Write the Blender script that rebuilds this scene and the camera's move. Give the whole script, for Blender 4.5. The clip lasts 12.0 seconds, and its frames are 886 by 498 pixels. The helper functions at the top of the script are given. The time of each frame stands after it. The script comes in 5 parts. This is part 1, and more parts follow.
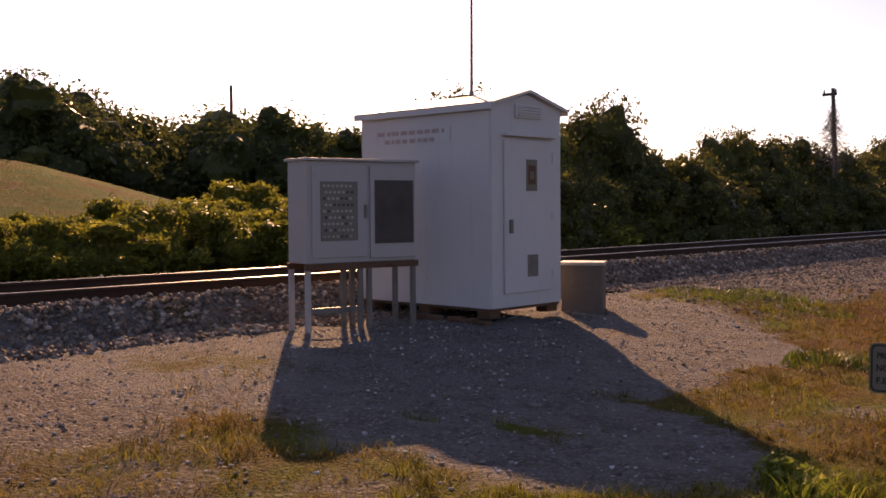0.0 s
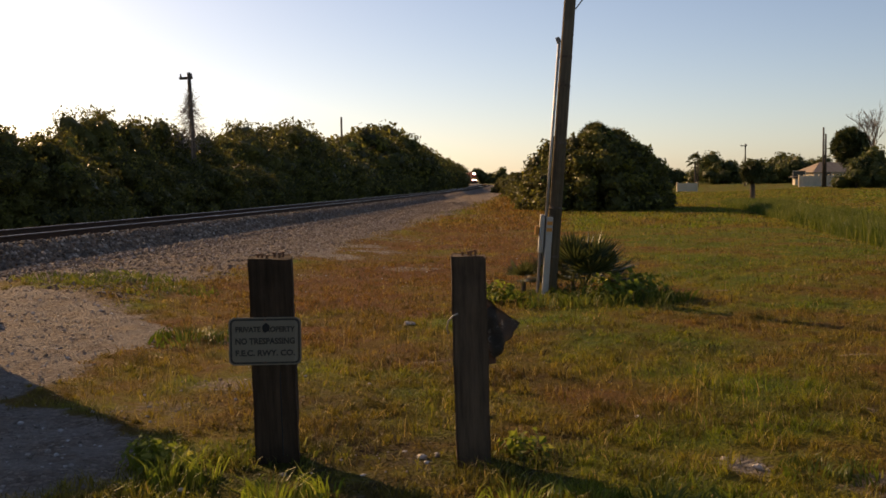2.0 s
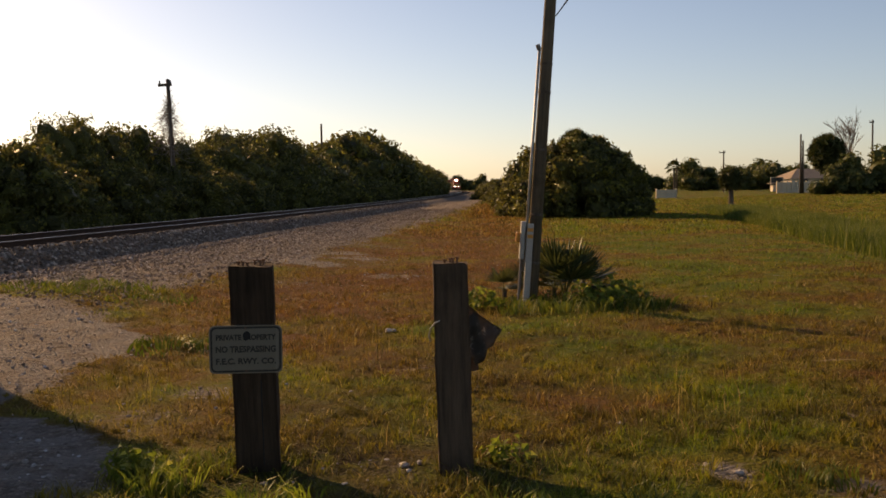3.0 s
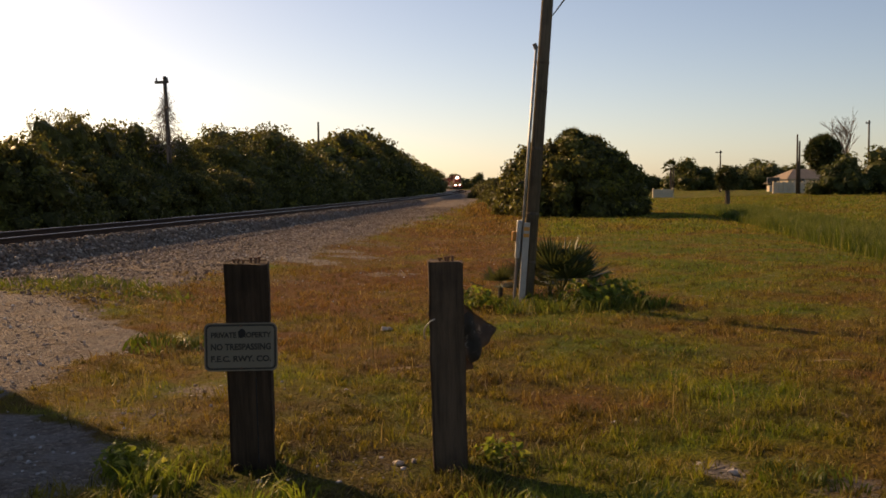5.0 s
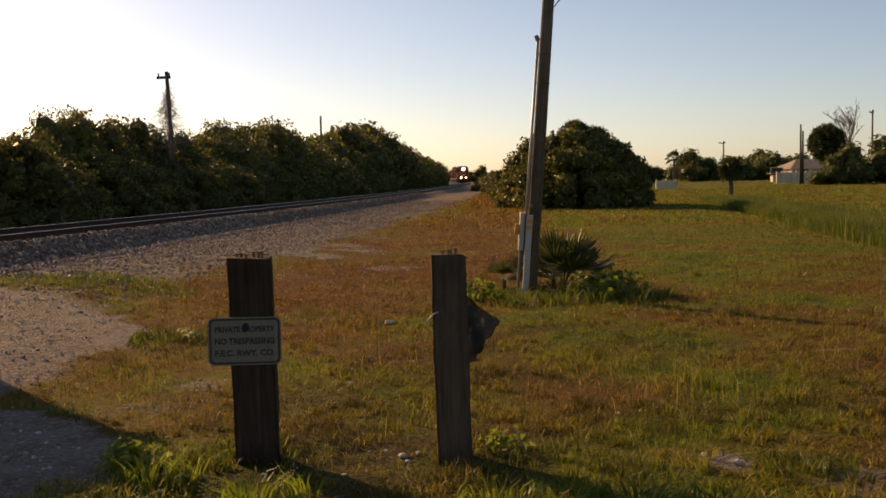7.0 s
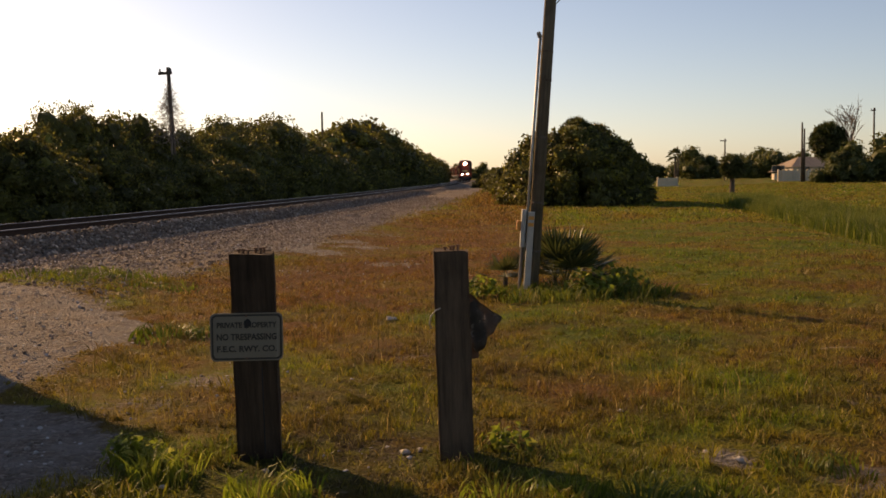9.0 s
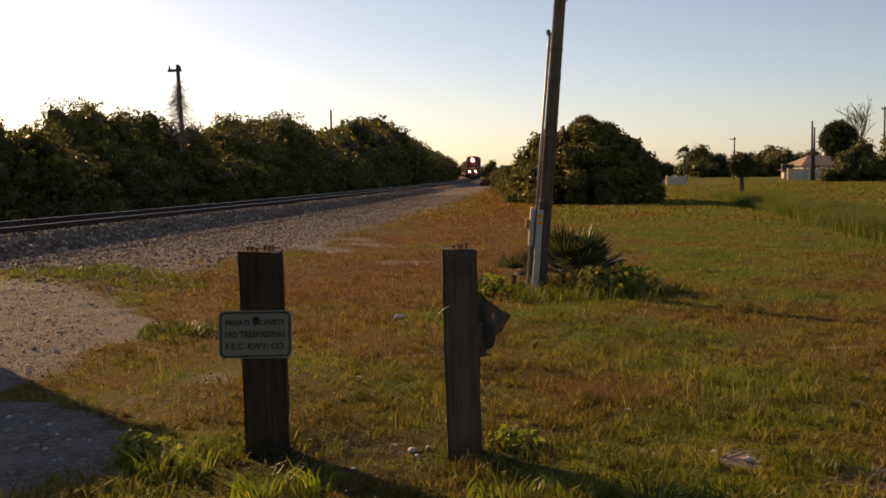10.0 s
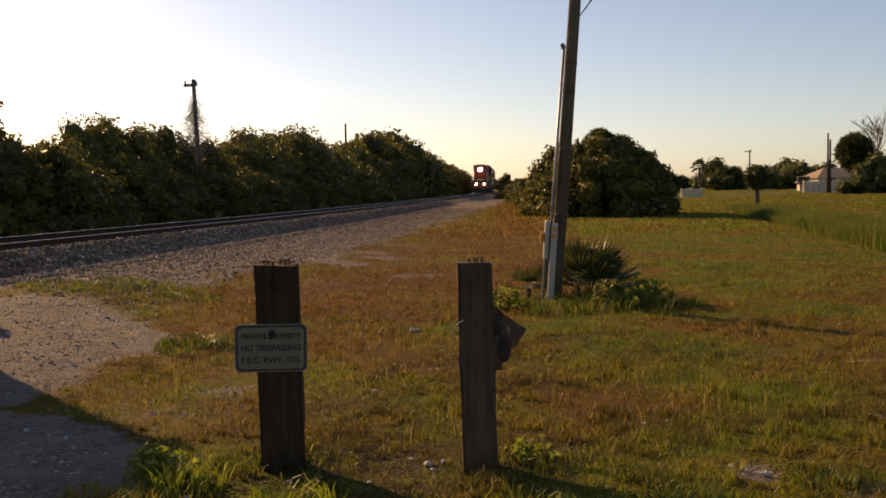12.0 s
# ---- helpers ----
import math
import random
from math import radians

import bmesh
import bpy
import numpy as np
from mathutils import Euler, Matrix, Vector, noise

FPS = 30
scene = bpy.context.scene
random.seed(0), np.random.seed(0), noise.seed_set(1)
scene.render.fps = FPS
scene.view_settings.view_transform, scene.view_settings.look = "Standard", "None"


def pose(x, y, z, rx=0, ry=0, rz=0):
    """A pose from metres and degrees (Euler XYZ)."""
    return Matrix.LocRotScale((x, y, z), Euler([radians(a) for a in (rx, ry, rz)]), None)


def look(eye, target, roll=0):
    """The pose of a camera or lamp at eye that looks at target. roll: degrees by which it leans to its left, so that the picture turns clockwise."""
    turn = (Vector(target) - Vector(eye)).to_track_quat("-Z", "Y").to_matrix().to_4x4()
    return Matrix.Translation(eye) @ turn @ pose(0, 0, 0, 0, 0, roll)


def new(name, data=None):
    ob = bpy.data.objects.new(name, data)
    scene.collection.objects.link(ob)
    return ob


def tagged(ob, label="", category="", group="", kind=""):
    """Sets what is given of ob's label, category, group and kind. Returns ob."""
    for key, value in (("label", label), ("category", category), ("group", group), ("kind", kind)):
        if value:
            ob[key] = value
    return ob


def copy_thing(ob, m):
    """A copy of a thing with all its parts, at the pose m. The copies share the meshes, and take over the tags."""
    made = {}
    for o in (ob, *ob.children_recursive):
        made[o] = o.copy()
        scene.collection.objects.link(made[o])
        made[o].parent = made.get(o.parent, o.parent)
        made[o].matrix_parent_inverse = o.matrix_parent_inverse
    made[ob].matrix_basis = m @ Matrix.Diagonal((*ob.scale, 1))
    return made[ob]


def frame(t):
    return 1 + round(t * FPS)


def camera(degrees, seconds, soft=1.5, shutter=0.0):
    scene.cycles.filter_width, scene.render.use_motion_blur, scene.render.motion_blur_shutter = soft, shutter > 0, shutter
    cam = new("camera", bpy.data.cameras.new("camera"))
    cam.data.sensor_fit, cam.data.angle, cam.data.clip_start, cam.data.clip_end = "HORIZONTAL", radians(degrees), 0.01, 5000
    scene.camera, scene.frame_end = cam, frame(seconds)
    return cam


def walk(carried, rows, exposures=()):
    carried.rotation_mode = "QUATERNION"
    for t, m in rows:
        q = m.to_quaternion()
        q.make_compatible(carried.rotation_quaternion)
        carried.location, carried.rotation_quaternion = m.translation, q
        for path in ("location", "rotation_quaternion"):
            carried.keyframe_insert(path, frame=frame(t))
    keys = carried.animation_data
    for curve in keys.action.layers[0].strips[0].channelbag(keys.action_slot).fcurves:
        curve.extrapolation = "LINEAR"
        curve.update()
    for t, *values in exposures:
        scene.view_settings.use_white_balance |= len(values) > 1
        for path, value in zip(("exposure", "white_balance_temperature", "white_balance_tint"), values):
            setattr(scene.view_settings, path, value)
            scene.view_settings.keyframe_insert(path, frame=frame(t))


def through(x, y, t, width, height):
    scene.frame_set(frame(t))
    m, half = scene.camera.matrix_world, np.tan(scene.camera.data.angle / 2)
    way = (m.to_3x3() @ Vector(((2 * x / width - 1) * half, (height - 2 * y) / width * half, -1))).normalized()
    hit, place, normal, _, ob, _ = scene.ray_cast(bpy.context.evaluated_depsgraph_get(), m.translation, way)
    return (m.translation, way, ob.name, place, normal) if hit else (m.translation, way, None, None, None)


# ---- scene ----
cam = camera(47.28, 12.0, soft=1.65)
PATH = [
    (0, pose(0.018, -0.092, 1.446, 87.65, 0.41, 37.01)),
    (0.2, pose(-0.012, -0.075, 1.443, 86.40, 1.11, 27.56)),
    (0.3, pose(-0.020, -0.042, 1.448, 85.79, 0.99, 23.63)),
    (0.4, pose(-0.016, -0.033, 1.451, 85.72, 0.99, 19.89)),
    (0.5, pose(-0.011, -0.026, 1.454, 85.88, 0.77, 16.76)),
    (1, pose(-0.001, 0.001, 1.455, 86.25, 0.39, 6.33)),
    (1.5, pose(0.006, 0.017, 1.454, 86.44, 0.21, 2.73)),
    (2, pose(0.008, 0.012, 1.451, 86.20, 0.76, 2.12)),
    (2.5, pose(0.002, 0.024, 1.453, 86.52, 0.80, 1.40)),
    (3, pose(0.000, 0.026, 1.451, 86.57, 0.83, 1.00)),
    (3.2, pose(-0.009, 0.036, 1.446, 86.74, 0.69, 0.70)),
    (5, pose(0.006, 0.020, 1.451, 86.49, 0.57, 0.82)),
    (5.5, pose(0.005, 0.022, 1.453, 86.24, 0.55, 0.72)),
    (6, pose(0.007, 0.026, 1.451, 86.22, 0.79, 0.82)),
    (6.5, pose(0.010, 0.017, 1.448, 86.22, 1.07, 1.06)),
    (7, pose(0.010, 0.019, 1.449, 86.10, 1.05, 0.99)),
    (9, pose(0.002, 0.024, 1.447, 85.92, 0.86, 1.05)),
    (9.5, pose(0.003, 0.027, 1.449, 85.89, 0.71, 1.46)),
    (10, pose(0.001, 0.027, 1.449, 85.80, 0.71, 1.54)),
    (10.5, pose(0.001, 0.028, 1.449, 86.06, 0.59, 1.42)),
    (11, pose(-0.004, 0.015, 1.448, 86.53, 0.51, 1.87)),
    (11.5, pose(-0.000, 0.014, 1.450, 86.60, 0.90, 2.21)),
    (12, pose(-0.003, 0.023, 1.451, 86.56, 0.86, 2.35)),
]
EXPOSURES = [(0.0, 0.5, 7900, 38), (0.2, 0.25, 7700, 24), (0.5, 0.02, 7800, 12), (1.0, 0.17, 7700, 15), (3.0, 0.25, 8350, 20), (12.0, 0.34, 8550, 22)]
walk(cam, PATH, EXPOSURES)

# ---------------------------------------------------------------- light
SUN_AZ, SUN_EL = 43.3, 22.8          # degrees left of +Y, above the horizon
world = bpy.data.worlds.new("world")
scene.world = world
world.use_nodes = True
wn = world.node_tree.nodes
sky = wn.new("ShaderNodeTexSky")
sky.sky_type = "NISHITA"
sky.sun_disc = False
sky.sun_elevation, sky.sun_rotation = radians(SUN_EL), radians(-SUN_AZ)
sky.air_density, sky.dust_density, sky.ozone_density = 0.8, 0.7, 3.0
wn["Background"].inputs["Strength"].default_value = 0.105
world.node_tree.links.new(sky.outputs[0], wn["Background"].inputs["Color"])
sun = new("sun", bpy.data.lights.new("sun", "SUN"))
sun.data.energy, sun.data.angle, sun.data.color = 5.0, radians(0.55), (1.0, 0.71, 0.40)
sd = Vector((-math.sin(radians(SUN_AZ)) * math.cos(radians(SUN_EL)), math.cos(radians(SUN_AZ)) * math.cos(radians(SUN_EL)), math.sin(radians(SUN_EL))))
sun.matrix_world = look(sd * 100, (0, 0, 0))

# ---------------------------------------------------------------- materials


class Nodes:
    """Short hand for a node material."""

    def __init__(self, name):
        self.mat = bpy.data.materials.new(name)
        self.mat.use_nodes = True
        self.nt = self.mat.node_tree
        self.bsdf = self.nt.nodes["Principled BSDF"]
        self.out = self.nt.nodes["Material Output"]

    def add(self, kind, **inputs):
        n = self.nt.nodes.new(kind)
        for k, v in inputs.items():
            self.put(n.inputs[k.replace("_", " ")], v)
        return n

    def put(self, socket, v):
        if hasattr(v, "is_output"):
            self.nt.links.new(v, socket)
        else:
            socket.default_value = v

    def pos(self):
        return self.add("ShaderNodeNewGeometry").outputs["Position"]

    def obj(self):
        return self.add("ShaderNodeTexCoord").outputs["Object"]

    def noise(self, scale, detail=4.0, rough=0.6, vec=None):
        n = self.add("ShaderNodeTexNoise", Scale=scale, Detail=detail, Roughness=rough)
        self.put(n.inputs["Vector"], vec if vec is not None else self.pos())
        return n.outputs["Fac"]

    def ramp(self, fac, stops):
        r = self.add("ShaderNodeValToRGB", Fac=fac)
        e = r.color_ramp.elements
        e[0].position, e[0].color = stops[0][0], (*stops[0][1], 1)
        e[1].position, e[1].color = stops[-1][0], (*stops[-1][1], 1)
        for p, c in stops[1:-1]:
            e.new(p).color = (*c, 1)
        return r.outputs["Color"]

    def mix(self, fac, a, b):
        m = self.nt.nodes.new("ShaderNodeMix")
        m.data_type = "RGBA"
        self.put(m.inputs["Factor"], fac)
        self.put(m.inputs["A"], (*a, 1) if isinstance(a, tuple) else a)
        self.put(m.inputs["B"], (*b, 1) if isinstance(b, tuple) else b)
        return m.outputs["Result"]

    def math(self, op, a, b=0.0):
        m = self.nt.nodes.new("ShaderNodeMath")
        m.operation = op
        self.put(m.inputs[0], a)
        self.put(m.inputs[1], b)
        return m.outputs[0]

    def smooth(self, v, lo, hi):
        m = self.add("ShaderNodeMapRange", Value=v)
        m.interpolation_type = "SMOOTHSTEP"
        m.inputs["From Min"].default_value, m.inputs["From Max"].default_value = lo, hi
        return m.outputs["Result"]

    def attr(self, name):
        a = self.add("ShaderNodeAttribute")
        a.attribute_name = name
        return a.outputs["Fac"]

    def finish(self, color, rough=0.8, bump=None, strength=0.3, dist=0.02, metal=0.0, spec=0.3):
        self.put(self.bsdf.inputs["Base Color"], (*color, 1) if isinstance(color, tuple) else color)
        self.put(self.bsdf.inputs["Roughness"], rough)
        self.put(self.bsdf.inputs["Metallic"], metal)
        self.put(self.bsdf.inputs["Specular IOR Level"], spec)
        if bump is not None:
            b = self.add("ShaderNodeBump", Strength=strength, Distance=dist, Height=bump)
            self.put(self.bsdf.inputs["Normal"], b.outputs[0])
        return self.mat

    def leafy(self, color, through=0.45, rough=0.6):
        """Thin leaf: reflects and lets light through."""
        self.finish(color, rough, spec=0.25)
        t = self.add("ShaderNodeBsdfTranslucent", Color=color)
        m = self.add("ShaderNodeMixShader", Fac=through)
        self.nt.links.new(self.bsdf.outputs[0], m.inputs[1])
        self.nt.links.new(t.outputs[0], m.inputs[2])
        self.nt.links.new(m.outputs[0], self.out.inputs["Surface"])
        return self.mat


def plain(name, color, var=0.25, scale=6.0, rough=0.7, metal=0.0, bump=0.15, spec=0.3):
    n = Nodes(name)
    o = n.obj()
    dark = tuple(c * (1 - var) for c in color)
    light = tuple(min(1, c * (1 + var * 0.6)) for c in color)
    c = n.mix(n.noise(scale, 5, 0.65, o), dark, light)
    c = n.mix(n.smooth(n.noise(scale * 0.23, 3, 0.6, o), 0.5, 0.75), c, tuple(x * (1 - var * 1.2) for x in color))
    return n.finish(c, rough, n.noise(scale * 8, 3, 0.6, o), bump, 0.01, metal, spec)


def grass_colour(n):
    """Field colour: dry russet, straw and green patches; attribute dry moves it to russet."""
    p = n.pos()
    dry = n.attr("dry")
    a = n.math("ADD", n.math("MULTIPLY", n.noise(0.42, 6, 0.68, p), 2.3), n.math("MULTIPLY", dry, 0.55))
    a = n.math("SUBTRACT", a, 0.93)
    c = n.ramp(a, [(0.06, (0.150, 0.240, 0.011)), (0.24, (0.265, 0.265, 0.019)), (0.40, (0.270, 0.190, 0.024)), (0.58, (0.285, 0.148, 0.031)), (0.8, (0.265, 0.102, 0.027))])
    # dead matted thatch round the posts and in hollows, darkened to include painted shade
    th = n.math("MULTIPLY", n.attr("thatch_shade"), n.smooth(n.noise(5.0, 5, 0.7, p), 0.30, 0.55))
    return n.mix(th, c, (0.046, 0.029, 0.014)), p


def m_ground():
    n = Nodes("ground_soil")
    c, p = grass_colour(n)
    fine = n.noise(14, 6, 0.75, p)
    c = n.mix(n.math("ADD", n.math("MULTIPLY", fine, 0.8), 0.12), c, (0.030, 0.021, 0.009))
    g = n.ramp(n.noise(26, 6, 0.8, p), [(0.28, (0.055, 0.042, 0.033)), (0.5, (0.20, 0.160, 0.128)), (0.72, (0.36, 0.30, 0.25))])
    g = n.mix(n.math("MULTIPLY", n.smooth(n.noise(0.7, 4, 0.6, p), 0.42, 0.7), 0.6), g, (0.27, 0.212, 0.165))
    flat = n.add("ShaderNodeMapping", Vector=p, Scale=(1, 1, 0.3)).outputs[0]
    cell = n.add("ShaderNodeTexVoronoi", Vector=flat, Scale=40.0)
    val = n.add("ShaderNodeSeparateColor", Color=cell.outputs["Color"]).outputs[0]
    peb = n.ramp(val, [(0.0, (0.075, 0.058, 0.046)), (0.45, (0.19, 0.152, 0.124)), (0.8, (0.33, 0.275, 0.232)), (1.0, (0.56, 0.49, 0.42))])
    g = n.mix(0.5, g, peb)
    pits = n.math("MULTIPLY", cell.outputs["Distance"], -1.2)
    pale = n.math("MULTIPLY", n.attr("pale"), n.smooth(n.noise(3.2, 6, 0.7, p), 0.30, 0.62))
    g = n.mix(n.math("MULTIPLY", pale, 0.62), g, n.mix(n.noise(30, 5, 0.8, p), (0.165, 0.155, 0.142), (0.45, 0.43, 0.405)))
    w = n.math("ADD", n.attr("gravel"), n.math("MULTIPLY", n.math("SUBTRACT", n.noise(1.6, 8, 0.8, p), 0.5), 1.5))
    w = n.smooth(w, 0.36, 0.66)
    c = n.mix(w, c, g)
    # small bare sandy spots in the turf
    bare = n.smooth(n.noise(0.9, 5, 0.7, n.add("ShaderNodeMapping", Vector=p, Location=(3.1, 7.7, 0)).outputs[0]), 0.63, 0.72)
    c = n.mix(n.math("MULTIPLY", bare, 0.7), c, (0.36, 0.30, 0.23))
    return n.finish(c, 0.95, n.math("ADD", n.noise(20, 7, 0.85, p), pits), 1.0, 0.06, spec=0.1)


def m_blade():
    n = Nodes("grass_blade")
    c, p = grass_colour(n)
    r = n.add("ShaderNodeNewGeometry").outputs["Random Per Island"]
    c = n.mix(n.math("MULTIPLY", r, 0.5), c, (0.19, 0.18, 0.03))
    c = n.mix(n.smooth(r, 0.88, 0.98), c, (0.40, 0.29, 0.10))
    c = n.mix(n.smooth(r, 0.45, 0.0), c, (0.045, 0.036, 0.010))
    c = n.mix(n.math("MULTIPLY", n.smooth(n.noise(3.0, 4, 0.6, p), 0.46, 0.64), 0.75), c, (0.055, 0.046, 0.011))
    return n.leafy(c, 0.45, 0.55)


def m_leaf(name, dark, light, tip, through=0.42):
    n = Nodes(name)
    r = n.add("ShaderNodeNewGeometry").outputs["Random Per Island"]
    o = n.add("ShaderNodeObjectInfo").outputs["Random"]
    c = n.mix(r, dark, light)
    c = n.mix(n.smooth(r, 0.8, 1.0), c, tip)
    c = n.mix(n.math("MULTIPLY", o, 0.35), c, tuple(x * 0.6 for x in light))
    c = n.mix(n.math("MULTIPLY", n.smooth(n.noise(0.5, 3), 0.4, 0.7), 0.22), c, tip)
    return n.leafy(c, through, 0.5)


def m_paint(name, color, stain=(0.42, 0.37, 0.30)):
    """Old white paint, chalky, with streaks and grime."""
    n = Nodes(name)
    o = n.obj()
    c = n.mix(n.noise(2.5, 5, 0.6, o), tuple(x * 0.88 for x in color), color)
    st = n.add("ShaderNodeMapping", Vector=o, Scale=(9, 9, 0.7)).outputs[0]
    c = n.mix(n.math("MULTIPLY", n.smooth(n.noise(1.0, 5, 0.7, st), 0.55, 0.8), 0.55), c, stain)
    c = n.mix(n.math("MULTIPLY", n.smooth(n.noise(5.5, 6, 0.75, o), 0.62, 0.75), 0.6), c, (0.30, 0.24, 0.19))
    return n.finish(c, 0.6, n.noise(35, 3, 0.6, o), 0.12, 0.004, spec=0.35)


def m_wood(name, dark, light, grain=(14, 14, 1.1)):
    n = Nodes(name)
    o = n.obj()
    g = n.add("ShaderNodeMapping", Vector=o, Scale=grain).outputs[0]
    f = n.noise(2.0, 7, 0.75, g)
    c = n.ramp(f, [(0.3, dark), (0.5, tuple((a + b) / 2 for a, b in zip(dark, light))), (0.72, light)])
    c = n.mix(n.math("MULTIPLY", n.smooth(n.noise(2.3, 4, 0.6, o), 0.45, 0.7), 0.5), c, tuple(x * 0.5 for x in dark))
    return n.finish(c, 0.9, f, 0.6, 0.02, spec=0.15)


def m_stone(name="ballast_stone", lift=(1.0, 1.0, 1.0)):
    n = Nodes(name)
    r = n.add("ShaderNodeNewGeometry").outputs["Random Per Island"]
    c = n.ramp(r, [(p, tuple(min(0.6, v * f) for v, f in zip(q, lift))) for p, q in ((0.0, (0.082, 0.058, 0.043)), (0.4, (0.170, 0.126, 0.096)), (0.8, (0.245, 0.190, 0.150)), (1.0, (0.48, 0.41, 0.34)))])
    return n.finish(c, 0.85, n.noise(60, 3, 0.6), 0.4, 0.005, spec=0.25)


def glow(name, color, strength):
    n = Nodes(name)
    e = n.add("ShaderNodeEmission", Strength=strength)
    e.inputs["Color"].default_value = (*color, 1)
    n.nt.links.new(e.outputs[0], n.out.inputs["Surface"])
    return n.mat


GROUND, BLADE, STONE, MARL = m_ground(), m_blade(), m_stone(), m_stone("marl_stone", (1.5, 1.72, 1.95))
LEAF = m_leaf("leaf_hedge", (0.050, 0.050, 0.018), (0.125, 0.125, 0.032), (0.30, 0.28, 0.05), 0.36)
LEAF_LOW = m_leaf("leaf_low", (0.085, 0.095, 0.018), (0.24, 0.245, 0.034), (0.44, 0.39, 0.06), 0.6)
LEAF_FAR = m_leaf("leaf_far", (0.045, 0.06, 0.018), (0.11, 0.125, 0.035), (0.21, 0.20, 0.06), 0.45)
PALM = m_leaf("leaf_palm", (0.030, 0.045, 0.012), (0.085, 0.10, 0.03), (0.17, 0.15, 0.06), 0.3)
WEED = m_leaf("leaf_weed", (0.09, 0.13, 0.015), (0.22, 0.27, 0.03), (0.42, 0.40, 0.09), 0.55)
REED = m_leaf("leaf_reed", (0.04, 0.07, 0.010), (0.12, 0.155, 0.018), (0.27, 0.26, 0.06), 0.45)
BARK = m_wood("bark", (0.06, 0.045, 0.032), (0.17, 0.135, 0.10))
DEAD = plain("dead_twig", (0.24, 0.19, 0.15), 0.3)
TIE = m_wood("creosote_timber", (0.024, 0.016, 0.010), (0.085, 0.055, 0.034))
TIE_GREY = m_wood("weathered_timber", (0.05, 0.034, 0.022), (0.155, 0.105, 0.068))
POLEWOOD = m_wood("pole_timber", (0.075, 0.062, 0.045), (0.21, 0.175, 0.125), (20, 20, 0.6))
STEEL = plain("galvanised_steel", (0.40, 0.38, 0.34), 0.25, 12, 0.5, 0.5)
RUST = plain("rusty_steel", (0.16, 0.085, 0.05), 0.4, 14, 0.8, 0.2)
RAILRUST = plain("rail_rust", (0.060, 0.034, 0.022), 0.35, 14, 0.9, 0.0)
RAILTOP = plain("polished_rail", (0.17, 0.15, 0.13), 0.1, 20, 0.33, 1.0, 0.02)
WHITE = m_paint("shelter_paint", (0.58, 0.56, 0.55))
CAB = m_paint("cabinet_paint", (0.42, 0.39, 0.37))
DARKGLASS = plain("dark_panel", (0.075, 0.06, 0.055), 0.3, 10, 0.5)
CONCRETE = plain("concrete", (0.25, 0.21, 0.165), 0.3, 9, 0.9)
SIGNWHITE = m_paint("sign_enamel", (0.175, 0.155, 0.115))
SIGNBLACK = plain("sign_black", (0.042, 0.036, 0.028), 0.2, 20, 0.6)
GREYMETAL = plain("grey_metal", (0.20, 0.18, 0.155), 0.25, 14, 0.55, 0.3)
RED = plain("engine_red", (0.21, 0.040, 0.022), 0.3, 2.0, 0.45)
CREAM = plain("engine_cream", (0.5, 0.40, 0.16), 0.2, 2.0, 0.5)
BLACK = plain("black_iron", (0.018, 0.016, 0.015), 0.3, 4, 0.6)
BROWNCAR = plain("freight_brown", (0.14, 0.055, 0.035), 0.35, 1.5, 0.75)
GLASS = plain("cab_glass", (0.03, 0.035, 0.04), 0.2, 4, 0.08, 0.0, 0.0, 0.5)
LAMP = glow("headlamp_glow", (1.0, 0.93, 0.74), 60.0)
VAULT = plain("vault_concrete", (0.13, 0.108, 0.09), 0.35, 9, 0.9)
STUCCO = plain("stucco", (0.55, 0.48, 0.38), 0.15, 3, 0.9)
ROOFING = plain("roof_shingle", (0.30, 0.23, 0.165), 0.25, 5, 0.9)
VINYL = plain("vinyl_fence", (0.70, 0.56, 0.38), 0.12, 3, 0.6)
def m_flaked():
    n = Nodes("flaked_sign_back")
    o = n.obj()
    c = n.mix(n.noise(9, 5, 0.7, o), (0.06, 0.048, 0.038), (0.14, 0.118, 0.095))
    c = n.mix(n.smooth(n.noise(22, 5, 0.75, o), 0.55, 0.66), c, (0.36, 0.32, 0.27))
    c = n.mix(n.smooth(n.noise(13, 4, 0.7, o), 0.60, 0.72), c, (0.10, 0.045, 0.022))
    return n.finish(c, 0.85, n.noise(40, 4, 0.7, o), 0.5, 0.006)


WEATHERED = m_flaked()
ORANGE = plain("orange_plastic", (0.62, 0.26, 0.05), 0.15, 12, 0.5)
PALESTONE = plain("pale_stone", (0.52, 0.46, 0.39), 0.25, 20, 0.9)
INSULATOR = plain("insulator", (0.25, 0.22, 0.2), 0.2, 12, 0.3)

# ---------------------------------------------------------------- mesh helpers


def mesh_of(name, verts, faces, material, smooth=False):
    me = bpy.data.meshes.new(name)
    me.from_pydata([tuple(v) for v in verts] if not isinstance(verts, np.ndarray) else verts.tolist(), [], faces.tolist() if isinstance(faces, np.ndarray) else faces)
    me.materials.append(material)
    if smooth:
        me.polygons.foreach_set("use_smooth", [True] * len(me.polygons))
    me.update()
    return me


def part(name, bm, material, parent=None, label="", smooth=False):
    """Links a bmesh as one mesh object under a thing or a part."""
    me = bpy.data.meshes.new(name)
    bm.to_mesh(me)
    bm.free()
    me.materials.append(material)
    if smooth:
        me.polygons.foreach_set("use_smooth", [True] * len(me.polygons))
    ob = new(name, me)
    ob.parent = parent
    return tagged(ob, label) if label else ob


